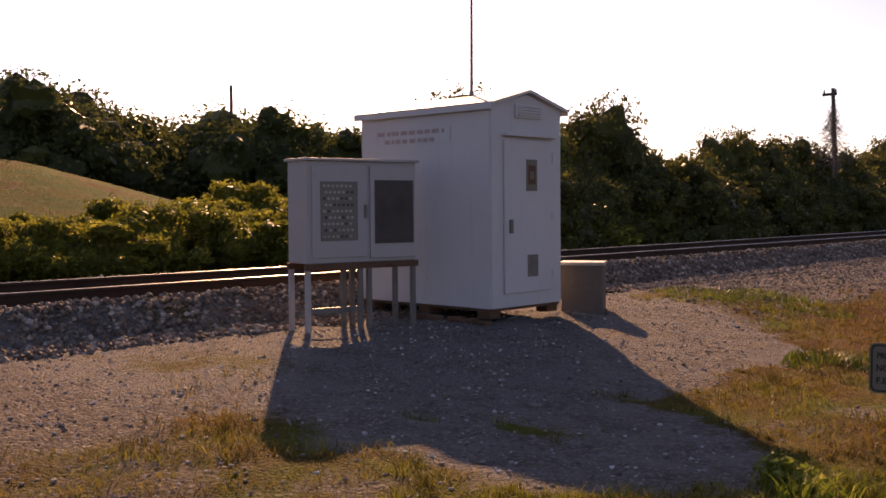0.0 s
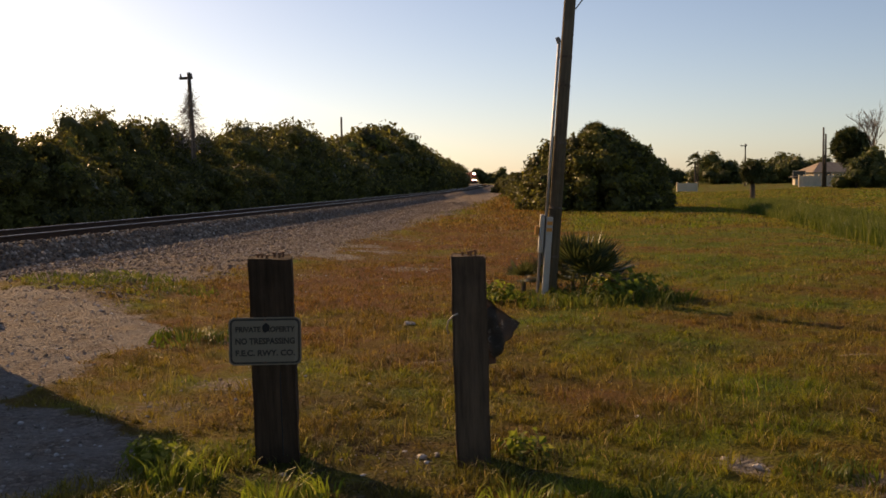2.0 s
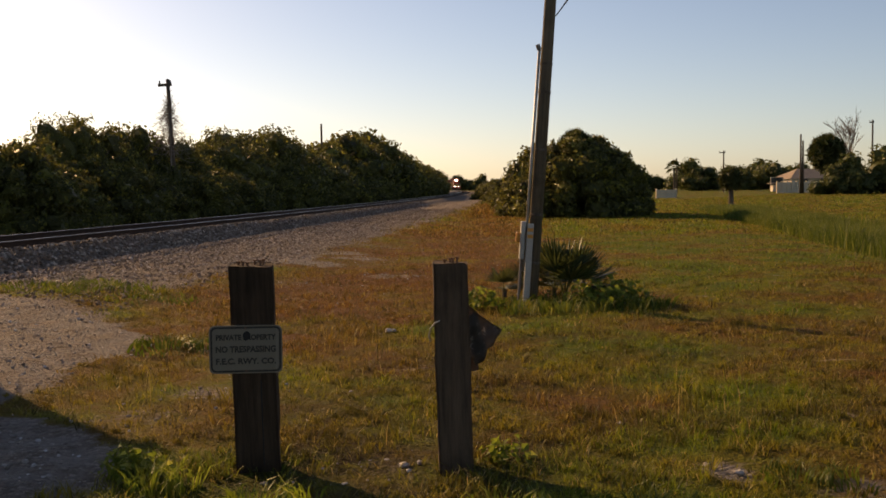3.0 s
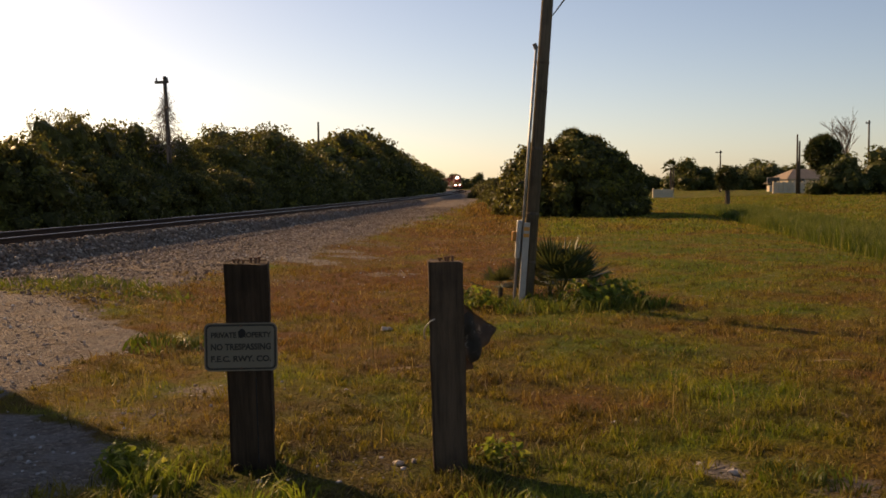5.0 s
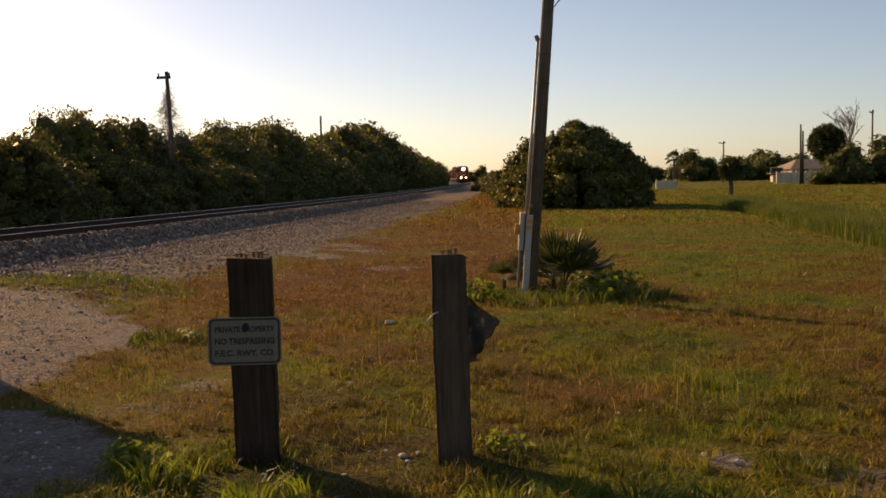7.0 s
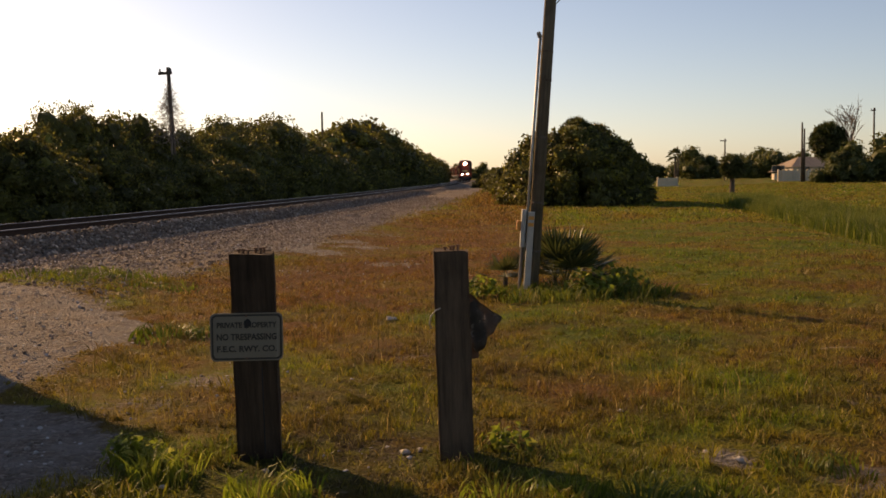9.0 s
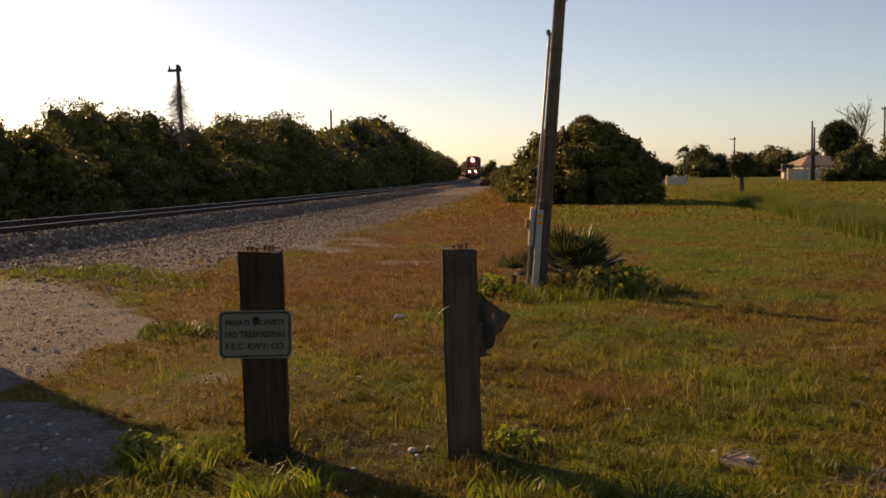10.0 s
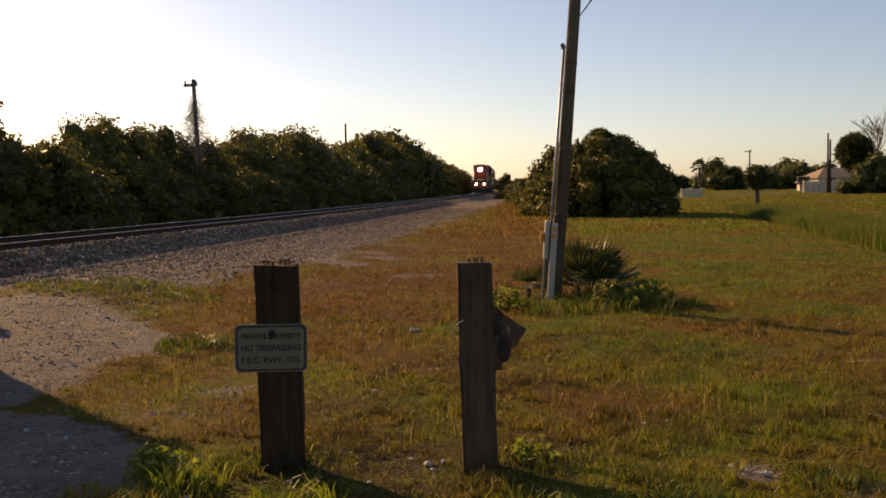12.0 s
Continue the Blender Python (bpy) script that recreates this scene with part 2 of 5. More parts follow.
def root(name, m, label, category, group="", kind=""):
    ob = new(name)
    ob.empty_display_size = 0.2
    ob.matrix_basis = m
    return tagged(ob, label, category, group, kind)


def add_box(bm, x0, x1, y0, y1, z0, z1, m=None, bevel=0.0):
    r = bmesh.ops.create_cube(bm, size=1.0)
    for v in r["verts"]:
        v.co = Vector((x0 + (v.co.x + 0.5) * (x1 - x0), y0 + (v.co.y + 0.5) * (y1 - y0), z0 + (v.co.z + 0.5) * (z1 - z0)))
    if bevel:
        es = list({e for v in r["verts"] for e in v.link_edges})
        out = bmesh.ops.bevel(bm, geom=es, offset=bevel, segments=2, affect="EDGES", profile=0.6)
        vs = list({v for f in out["faces"] for v in f.verts} | {v for v in r["verts"] if v.is_valid})
    else:
        vs = r["verts"]
    if m is not None:
        bmesh.ops.transform(bm, matrix=m, verts=vs)
    return bm


def box(x0, x1, y0, y1, z0, z1, m=None, bevel=0.0):
    return add_box(bmesh.new(), x0, x1, y0, y1, z0, z1, m, bevel)


def add_rod(bm, a, b, ra, rb=None, seg=10):
    a, b = Vector(a), Vector(b)
    d = b - a
    m = Matrix.Translation((a + b) / 2) @ d.to_track_quat("Z", "Y").to_matrix().to_4x4()
    bmesh.ops.create_cone(bm, cap_ends=True, segments=seg, radius1=ra, radius2=ra if rb is None else rb, depth=d.length, matrix=m)
    return bm


def rod(a, b, ra, rb=None, seg=10):
    return add_rod(bmesh.new(), a, b, ra, rb, seg)


def smoothstep(a, b, v):
    t = np.clip((np.asarray(v, float) - a) / (b - a), 0, 1)
    return t * t * (3 - 2 * t)


# ---------------------------------------------------------------- the lie of the land
TRACK = [-0.0162, 0.2637, -1.6319, 4.8339, -8.8016, 13.3961, -11.1411]


def track_x(y):
    """Centre line of the railway: x for a place along it."""
    y = np.asarray(y, float)
    yy = np.clip(y, -10, 530) / 100
    slope = np.polyval(np.polyder(TRACK), yy)
    return np.polyval(TRACK, yy) + slope * (y / 100 - yy)


def wob(x, y, s=1.0, k=0.0):
    """Cheap smooth wobble between -1 and 1."""
    return (np.sin(x * 1.3 * s + 1.7 + k) * np.cos(y * 1.1 * s - 0.6 + 2 * k) + np.sin(x * 2.9 * s - y * 2.3 * s + k) * 0.5 + np.sin(y * 4.7 * s + x * 3.9 * s) * 0.25) / 1.75


def land_z(x, y):
    x, y = np.asarray(x, float), np.asarray(y, float)
    d = x - track_x(y)
    z = 0.20 * smoothstep(7.6, 4.2, d) + 0.03 * wob(x, y, 0.55) * (np.abs(d) > 4)
    # ballast bed: steep shoulders heaped a little past the tie ends
    z = z + 0.33 * np.clip((2.16 + 0.04 * wob(x, y, 1.9) - np.abs(d)) / 0.52, 0, 1) - 0.13 * smoothstep(1.52, 1.28, np.abs(d))
    # wheel ruts and ridges on the gravel
    z = z + 0.022 * np.sin(8.2 * (0.74 * x + 0.67 * y) + 2.2 * wob(x, y, 0.7)) * np.exp(-((x + 5) / 4.0) ** 2 - ((y - 9) / 6.0) ** 2)
    # mown rise behind the railway
    z = z + 3.7 * smoothstep(-12, -32, d) * smoothstep(-66, -40, d) * smoothstep(35, 19, y) * smoothstep(-60, -10, y)
    # swale with reeds, and the bank past it
    s = x - (4.9 + 0.140 * y)
    z = z - 0.34 * np.exp(-((s - 2.2) / 1.5) ** 2) * smoothstep(8, 22, y) * smoothstep(90, 60, y)
    z = z + 0.3 * smoothstep(3.5, 14, s) * smoothstep(15, 40, y)
    return z


PAD_Y = [3.2, 3.9, 4.3, 4.6, 5.0, 5.6, 6.3, 6.9, 7.8, 8.8, 9.6, 10.6, 11.7, 13.1, 14.3, 15.5]
PAD_X = [-4.4, -3.1, -2.3, -1.9, -1.75, -1.95, -2.6, -3.15, -3.15, -3.05, -2.95, -3.6, -4.8, -6.2, -7.7, -9.0]


def pad_w(x, y):
    """The bare marl pad round the shelter."""
    e = np.interp(y, PAD_Y, PAD_X) + 0.16 * wob(x, y, 2.1) + 0.10 * wob(x, y, 5.0, 1.0)
    return smoothstep(0.28, -0.28, x - e) * smoothstep(3.6, 4.3, y) * smoothstep(-13, -11, x)


def pale_w(x, y):
    """Pale marl: the pad, and spots worn bare beside the ballast."""
    w = pad_w(x, y)
    for cx, cy, rx, ry in ((-2.95, 18.9, 0.75, 1.1), (-2.4, 20.6, 0.6, 0.9), (-1.3, 17.0, 0.7, 0.8), (-2.1, 23.5, 0.6, 1.0), (1.34, 5.1, 0.24, 0.2), (1.9, 4.75, 0.35, 0.3)):
        w = np.maximum(w, 1.3 * np.exp(-((x - cx) / rx) ** 2 - ((y - cy) / ry) ** 2))
    return np.clip(w, 0, 1)


def gravel_w(x, y):
    d = x - track_x(y)
    w = smoothstep(6.3, 5.0, d + 0.45 * wob(x, y, 0.6)) * smoothstep(-6.5, -4.5, d)
    w = np.maximum(w, pad_w(x, y))
    w = np.maximum(w, 0.52 * smoothstep(-2.2, -3.4, x) * smoothstep(4.6, 4.1, y) * smoothstep(-12, -9, x))
    for cx, cy, r, k in ((-2.9, 18.9, 0.9, 0.8), (-2.0, 20.5, 0.9, 0.6), (-2.0, 24.5, 1.2, 0.5), (-2.6, 21.8, 0.8, 0.7), (-1.2, 17.0, 0.8, 0.55), (1.34, 5.1, 0.24, 0.75), (1.9, 4.75, 0.35, 0.6), (-0.35, 5.25, 0.3, 0.55), (-2.3, 9.2, 0.4, 0.5), (-1.75, 7.3, 0.55, 0.6), (-2.1, 6.5, 0.5, 0.55), (-1.2, 4.9, 0.3, 0.35), (-2.4, 15.2, 0.7, 0.45)):
        w = np.maximum(w, k * np.exp(-((x - cx) ** 2 + (y - cy) ** 2) / r ** 2))
    # tongues and tufts of turf on the pad
    for cx, cy, rx, ry, k in ((-5.4, 12.9, 1.3, 0.55, 1.0), (-4.0, 12.2, 0.9, 0.7, 0.8), (-3.15, 6.65, 0.42, 0.16, 0.9), (-3.4, 5.33, 0.3, 0.14, 0.9), (-4.1, 5.1, 0.25, 0.12, 0.6), (-3.3, 4.2, 0.5, 0.2, 0.7), (-6.6, 5.2, 1.5, 1.1, 0.5), (-4.6, 4.2, 0.9, 0.35, 0.55), (-2.0, 4.3, 0.5, 0.25, 0.9), (-8.6, 6.6, 1.0, 0.6, 0.5)):
        w = w - k * np.exp(-((x - cx) / rx) ** 2 - ((y - cy) / ry) ** 2)
    return np.clip(w, 0, 1)


def dry_w(x, y):
    strip = np.exp(-((x - track_x(y) - 8.0) / 2.4) ** 2) * smoothstep(5, 14, y) * (1 - 0.45 * smoothstep(30, 50, y) * smoothstep(75, 60, y))
    rightside = smoothstep(1.0, 8, x) * smoothstep(13, 24, y)
    near = 0.30 + 0.25 * wob(x, y, 0.9)
    return np.clip(near * 0.75 + 0.75 * strip - 0.62 * rightside + 0.75 * np.exp(-((x - 2.2) / 1.6) ** 2 - ((y - 60) / 11) ** 2) - 0.8 * smoothstep(-5, -9, x - track_x(y)) - 0.3 * np.exp(-((x - 0.6) / 1.3) ** 2 - ((y - 10.5) / 2.5) ** 2) - 0.40 * np.exp(-((x - 7) / 3.6) ** 2 - ((y - 31) / 8) ** 2) + 0.16 * wob(x, y, 0.33, 1.0) + 0.10 * wob(x, y, 1.6, 2.0), 0, 1)


# Patches of dead thatch; shade of posts and tall grass is painted in too.
def thatch_shade_w(x, y):
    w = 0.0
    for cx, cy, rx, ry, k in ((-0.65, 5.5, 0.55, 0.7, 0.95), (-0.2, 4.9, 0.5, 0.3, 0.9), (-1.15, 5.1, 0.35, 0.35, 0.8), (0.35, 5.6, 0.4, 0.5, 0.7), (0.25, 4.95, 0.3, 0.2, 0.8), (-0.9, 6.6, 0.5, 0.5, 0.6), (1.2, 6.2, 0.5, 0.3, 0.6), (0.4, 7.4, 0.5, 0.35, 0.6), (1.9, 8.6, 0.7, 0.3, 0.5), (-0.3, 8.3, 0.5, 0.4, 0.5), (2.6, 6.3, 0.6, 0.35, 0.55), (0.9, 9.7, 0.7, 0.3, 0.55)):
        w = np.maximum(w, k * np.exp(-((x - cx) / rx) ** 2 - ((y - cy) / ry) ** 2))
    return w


def graded(lo, hi, a, b, fine, grow):
    pts = list(np.arange(a, b + fine / 2, fine))
    s = fine
    while pts[-1] < hi:
        s *= grow
        pts.append(pts[-1] + s)
    s = fine
    while pts[0] > lo:
        s *= grow
        pts.insert(0, pts[0] - s)
    return np.array(pts)


def build_ground():
    xs = graded(-1500, 1500, -13, 5, 0.13, 1.10)
    ys = graded(-700, 3000, 3, 22, 0.14, 1.08)
    gx, gy = np.meshgrid(xs, ys)
    gz = land_z(gx, gy) + 0.012 * np.sin(gx * 9.1 + gy * 3.3) * np.sin(gy * 8.3 - gx * 2.1)
    v = np.stack([gx, gy, gz], -1).reshape(-1, 3)
    w, h = len(xs), len(ys)
    i = (np.arange(h - 1)[:, None] * w + np.arange(w - 1)[None]).ravel()
    f = np.stack([i, i + 1, i + w + 1, i + w], 1)
    me = mesh_of("ground", v, f, GROUND, True)
    for key, val in (("gravel", gravel_w(gx, gy)), ("pale", pale_w(gx, gy)), ("dry", dry_w(gx, gy)), ("thatch_shade", thatch_shade_w(gx, gy))):
        a = me.attributes.new(key, "FLOAT", "POINT")
        a.data.foreach_set("value", np.asarray(val, np.float32).ravel())
    ob = new("ground", me)
    return tagged(ob, "dry grass field and pale gravel beside the railway", "ground", kind="structure")


build_ground()


def gz(x, y):
    return float(land_z(x, y))

# ---------------------------------------------------------------- railway
RAIL_Z = 0.61


def heading(y):
    """Degrees to turn a thing whose length lies along Y so that it follows the track."""
    return -math.degrees(math.atan((float(track_x(y + 1)) - float(track_x(y - 1))) / 2))


def track_pose(y, z=RAIL_Z):
    return pose(float(track_x(y)), y, z, 0, 0, heading(y))


def sweep(profile, ys, off):
    """A profile (x, z) drawn along the track, off metres from its centre line."""
    bm = bmesh.new()
    rings = []
    for y in ys:
        m = track_pose(y, 0)
        rings.append([bm.verts.new(m @ Vector((off + px, 0, pz))) for px, pz in profile])
    k = len(profile)
    for a, b in zip(rings, rings[1:]):
        for i in range(k):
            bm.faces.new((a[i], a[(i + 1) % k], b[(i + 1) % k], b[i]))
    return bm


def build_track():
    t = root("railway_track", Matrix.Identity(4), "single railway track with shiny rails on dark timber ties", "railway track", kind="structure")
    ys = [-60 + 4 * i for i in range(60)] + [180 + 8 * i for i in range(60)]
    web = [(-0.07, RAIL_Z - 0.17), (0.07, RAIL_Z - 0.17), (0.07, RAIL_Z - 0.15), (0.012, RAIL_Z - 0.13), (0.012, RAIL_Z - 0.045), (0.037, RAIL_Z - 0.035), (0.037, RAIL_Z - 0.012), (-0.037, RAIL_Z - 0.012), (-0.037, RAIL_Z - 0.035), (-0.012, RAIL_Z - 0.045), (-0.012, RAIL_Z - 0.13), (-0.07, RAIL_Z - 0.15)]
    head = [(-0.036, RAIL_Z - 0.012), (0.036, RAIL_Z - 0.012), (0.030, RAIL_Z - 0.002), (0.012, RAIL_Z), (-0.012, RAIL_Z), (-0.030, RAIL_Z - 0.002)]
    for off in (-0.755, 0.755):
        r = part("rail", sweep(web, ys, off), RAILRUST, t, "rusty steel rail with a polished head")
        part("rail_head", sweep(head, ys, off), RAILTOP, r, "polished running surface", True)
    me = bpy.data.meshes.new("tie")
    bm = box(-1.3, 1.3, -0.115, 0.115, -0.18, 0.0, None, 0.012)
    bm.to_mesh(me)
    bm.free()
    me.materials.append(TIE)
    plate = bpy.data.meshes.new("tie_plate")
    bm = box(-0.15, 0.15, -0.09, 0.09, 0.0, 0.014)
    bm.to_mesh(plate)
    bm.free()
    plate.materials.append(RUST)
    rnd = random.Random(4)
    for i in range(210):
        y = -2 + 0.54 * i
        o = new("tie", me)
        o.parent = t
        o.matrix_basis = track_pose(y, RAIL_Z - 0.172) @ pose(rnd.uniform(-0.06, 0.06), 0, 0, 0, 0, rnd.uniform(-1.2, 1.2))
    far = bmesh.new()
    for i in range(420):
        y = 111.4 + 0.9 * i
        add_box(far, -1.3, 1.3, -0.115, 0.115, -0.18, 0.0, track_pose(y, RAIL_Z - 0.172))
    tagged(part("tie_row", far, TIE, t), "dark timber ties far down the line", kind="stuff")


build_track()


def rock_shapes(k, seed):
    """k squat angular stones as (verts, faces)."""
    rng = np.random.RandomState(seed)
    bm = bmesh.new()
    bmesh.ops.create_icosphere(bm, subdivisions=1, radius=1.0)
    v0 = np.array([v.co[:] for v in bm.verts])
    f0 = np.array([[v.index for v in f.verts] for f in bm.faces])
    bm.free()
    out = []
    for _ in range(k):
        v = v0 * rng.uniform(0.62, 1.15, (len(v0), 1)) * rng.uniform(0.6, 1.1, 3)
        out.append(v * np.array([1, 1, 0.75]))
    return out, f0


def scatter_stones(name, label, xy, sizes, seed, material=None):
    shapes, f0 = rock_shapes(10, seed)
    rng = np.random.RandomState(seed + 1)
    n = len(xy)
    z = land_z(xy[:, 0], xy[:, 1])
    V = np.zeros((n, len(shapes[0]), 3))
    for i in range(n):
        a = rng.uniform(0, 2 * np.pi)
        c, s = np.cos(a), np.sin(a)
        v = shapes[rng.randint(10)] * sizes[i]
        V[i, :, 0] = v[:, 0] * c - v[:, 1] * s + xy[i, 0]
        V[i, :, 1] = v[:, 0] * s + v[:, 1] * c + xy[i, 1]
        V[i, :, 2] = v[:, 2] + z[i] + sizes[i] * rng.uniform(-0.1, 0.45)
    F = (f0[None] + (np.arange(n) * len(shapes[0]))[:, None, None]).reshape(-1, 3)
    ob = new(name, mesh_of(name, V.reshape(-1, 3), F, material or STONE))
    return tagged(ob, label, "gravel", kind="stuff")


def ballast():
    rng = np.random.RandomState(11)
    pts = []
    # the shoulder on the near side, dense close by and thinning with distance
    y = np.concatenate([rng.uniform(2, 30, 14000), rng.uniform(24, 75, 9000)])
    d = 1.36 + 1.4 * rng.beta(1.3, 1.2, len(y))
    pts.append(np.stack([track_x(y) + d, y], 1))
    y = rng.uniform(3, 45, 2600)
    pts.append(np.stack([track_x(y) + rng.uniform(-0.6, 0.6, len(y)), y], 1))
    y = rng.uniform(3, 25, 1600)
    pts.append(np.stack([track_x(y) - rng.uniform(0.9, 3.2, len(y)), y], 1))
    xy = np.concatenate(pts)
    scatter_stones("ballast", "grey crushed stone ballast along the rails", xy, rng.uniform(0.022, 0.055, len(xy)), 3)
    # smaller stone spilled past the shoulder
    y = 10 + 52 * rng.power(0.75, 15000)
    xy = np.stack([track_x(y) + 2.6 + 3.2 * rng.beta(1.0, 1.4, len(y)), y], 1)
    keep = (np.hypot(xy[:, 0] + 7.0, (xy[:, 1] - 9.3)) > 2.4) & (pad_w(xy[:, 0], xy[:, 1]) < 0.3)
    scatter_stones("spilled_ballast", "small crushed stone spilled beside the ballast", xy[keep], rng.uniform(0.012, 0.034, keep.sum()), 5)
    # loose gravel on the flat
    x, y = rng.uniform(-9.5, 1.0, 90000), 2.6 + 32 * rng.power(0.8, 90000)
    w = gravel_w(x, y)
    keep = (rng.uniform(0, 1, len(x)) < w ** 1.5 * 0.55 + 0.006) & (x - track_x(y) > 2.6)
    xy = np.stack([x[keep], y[keep]], 1)[:30000]
    scatter_stones("loose_gravel", "pale loose gravel scattered on the pad", xy, 0.006 + 0.018 * rng.power(0.4, len(xy)), 7, MARL)


ballast()

# ---------------------------------------------------------------- shelter and cabinets
FADED = plain("faded_red_paint", (0.44, 0.34, 0.31), 0.3, 9, 0.8)


def build_shelter():
    L, W, EAVE, APEX = 2.2, 1.32, 2.33, 2.50
    z0 = 0.36
    # local: X along the long wall, Y into depth; origin at the corner by the door end
    m = pose(-6.03, 8.77, z0, 0, 0, math.degrees(math.atan2(9.40 - 9.66, 2.19)))
    s = root("equipment_shelter", m, "weathered white steel railway signal shelter with a low gable roof", "shelter")
    s.scale = (0.933, 0.933, 0.933)
    # walls as one shell with gables
    bm = bmesh.new()
    prof = [(0, 0), (W, 0), (W, EAVE), (W / 2, APEX - 0.02), (0, EAVE)]
    rings = []
    for x in (-L, 0.0):
        rings.append([bm.verts.new((x, py, pz)) for py, pz in prof])
    for r, flip in ((rings[0], True), (rings[1], False)):
        bm.faces.new(r[::-1] if flip else r)
    for i in range(5):
        j = (i + 1) % 5
        bm.faces.new((rings[0][i], rings[0][j], rings[1][j], rings[1][i]))
    bmesh.ops.recalc_face_normals(bm, faces=bm.faces)
    bmesh.ops.bevel(bm, geom=[e for e in bm.edges if abs(e.verts[0].co.z - e.verts[1].co.z) > 1.5], offset=0.02, segments=2, affect="EDGES")
    part("wall", bm, WHITE, s)
    # roof sheets with overhang
    for a, b in (((-0.06, EAVE - 0.02), (W / 2, APEX)), ((W / 2, APEX), (W + 0.06, EAVE - 0.02))):
        bm = bmesh.new()
        q = [bm.verts.new((x, p[0], p[1] + dz)) for dz in (0.0, 0.035) for x, p in ((-L - 0.05, a), (0.06, a), (0.06, b), (-L - 0.05, b))]
        for f in ((0, 3, 2, 1), (4, 5, 6, 7), (0, 1, 5, 4), (1, 2, 6, 5), (2, 3, 7, 6), (3, 0, 4, 7)):
            bm.faces.new([q[i] for i in f])
        part("roof_sheet", bm, WHITE, s)
    for y in (-0.065, W + 0.05):
        part("eave_trim", box(-L - 0.05, 0.06, y, y + 0.015, EAVE - 0.06, EAVE + 0.02), WHITE, s)
    # gable end: door, vent, rain hood, notice
    d = part("door", box(0.004, 0.03, 0.22, 1.10, 0.16, 1.95, None, 0.008), WHITE, s)
    part("door_handle", box(0.03, 0.065, 0.29, 0.33, 0.86, 1.02, None, 0.006), GREYMETAL, d, "worn grey lever handle")
    for z in (0.35, 1.05, 1.75):
        part("hinge", rod((0.035, 1.10, z - 0.06), (0.035, 1.10, z + 0.06), 0.014), WHITE, d)
    part("rain_hood", box(0.004, 0.09, 0.20, 1.12, 1.98, 2.015, None, 0.006), WHITE, s)
    v = part("gable_vent", box(0.004, 0.03, W / 2 - 0.24, W / 2 + 0.24, 2.20, 2.36, None, 0.005), WHITE, s)
    for i in range(4):
        part("slat", box(0.03, 0.05, W / 2 - 0.21, W / 2 + 0.21, 2.225 + 0.033 * i, 2.24 + 0.033 * i, pose(0, 0, 0, 0, 0, 0)), WHITE, v)
    n = part("notice", box(0.031, 0.036, 0.60, 0.80, 1.35, 1.72), SIGNWHITE, s, "faded paper notice behind plastic")
    part("notice_mark", box(0.037, 0.039, 0.635, 0.765, 1.43, 1.65), RUST, n, "faded red-brown print")
    part("notice_mark", box(0.0395, 0.041, 0.665, 0.735, 1.49, 1.58), SIGNWHITE, n)
    part("patch", box(0.031, 0.034, 0.62, 0.82, 0.34, 0.60), GREYMETAL, s, "grey repair patch low on the door")
    # long wall: two lines of faded lettering, a plate
    p = part("sign_strip", box(-L + 0.28, -0.62, -0.006, -0.002, 1.93, 2.13), WHITE, s, "pale strip with two lines of unreadable faded red lettering")
    rnd = random.Random(2)
    for row, (z, x0, x1) in enumerate(((2.05, -L + 0.32, -0.72), (1.95, -L + 0.46, -0.88))):
        x = x0
        while x < x1:
            w = rnd.uniform(0.05, 0.14)
            part("letter_bar", box(x, min(x + w, x1), -0.0095, -0.0065, z, z + 0.05), FADED, p)
            x += w + rnd.uniform(0.02, 0.05)
    for x in (-L + 0.12, -1.1, -0.14):
        for y in (0.12, W - 0.12):
            part("foot", box(x - 0.09, x + 0.09, y - 0.1, y + 0.1, -0.12, 0.0, None, 0.008), RUST, s, "rusty block foot")
    part("base_rail", box(-L + 0.02, -0.02, 0.03, W - 0.03, -0.035, 0.0), RUST, s)
    a = part("antenna", rod((-1.0, W * 0.6, APEX - 0.08), (-0.985, W * 0.6, APEX + 2.3), 0.02, 0.012), GREYMETAL, s, "thin grey whip antenna on the roof")
    part("antenna_mount", rod((-1.0, W * 0.6, APEX - 0.1), (-1.0, W * 0.6, APEX + 0.12), 0.03), GREYMETAL, a)


build_shelter()


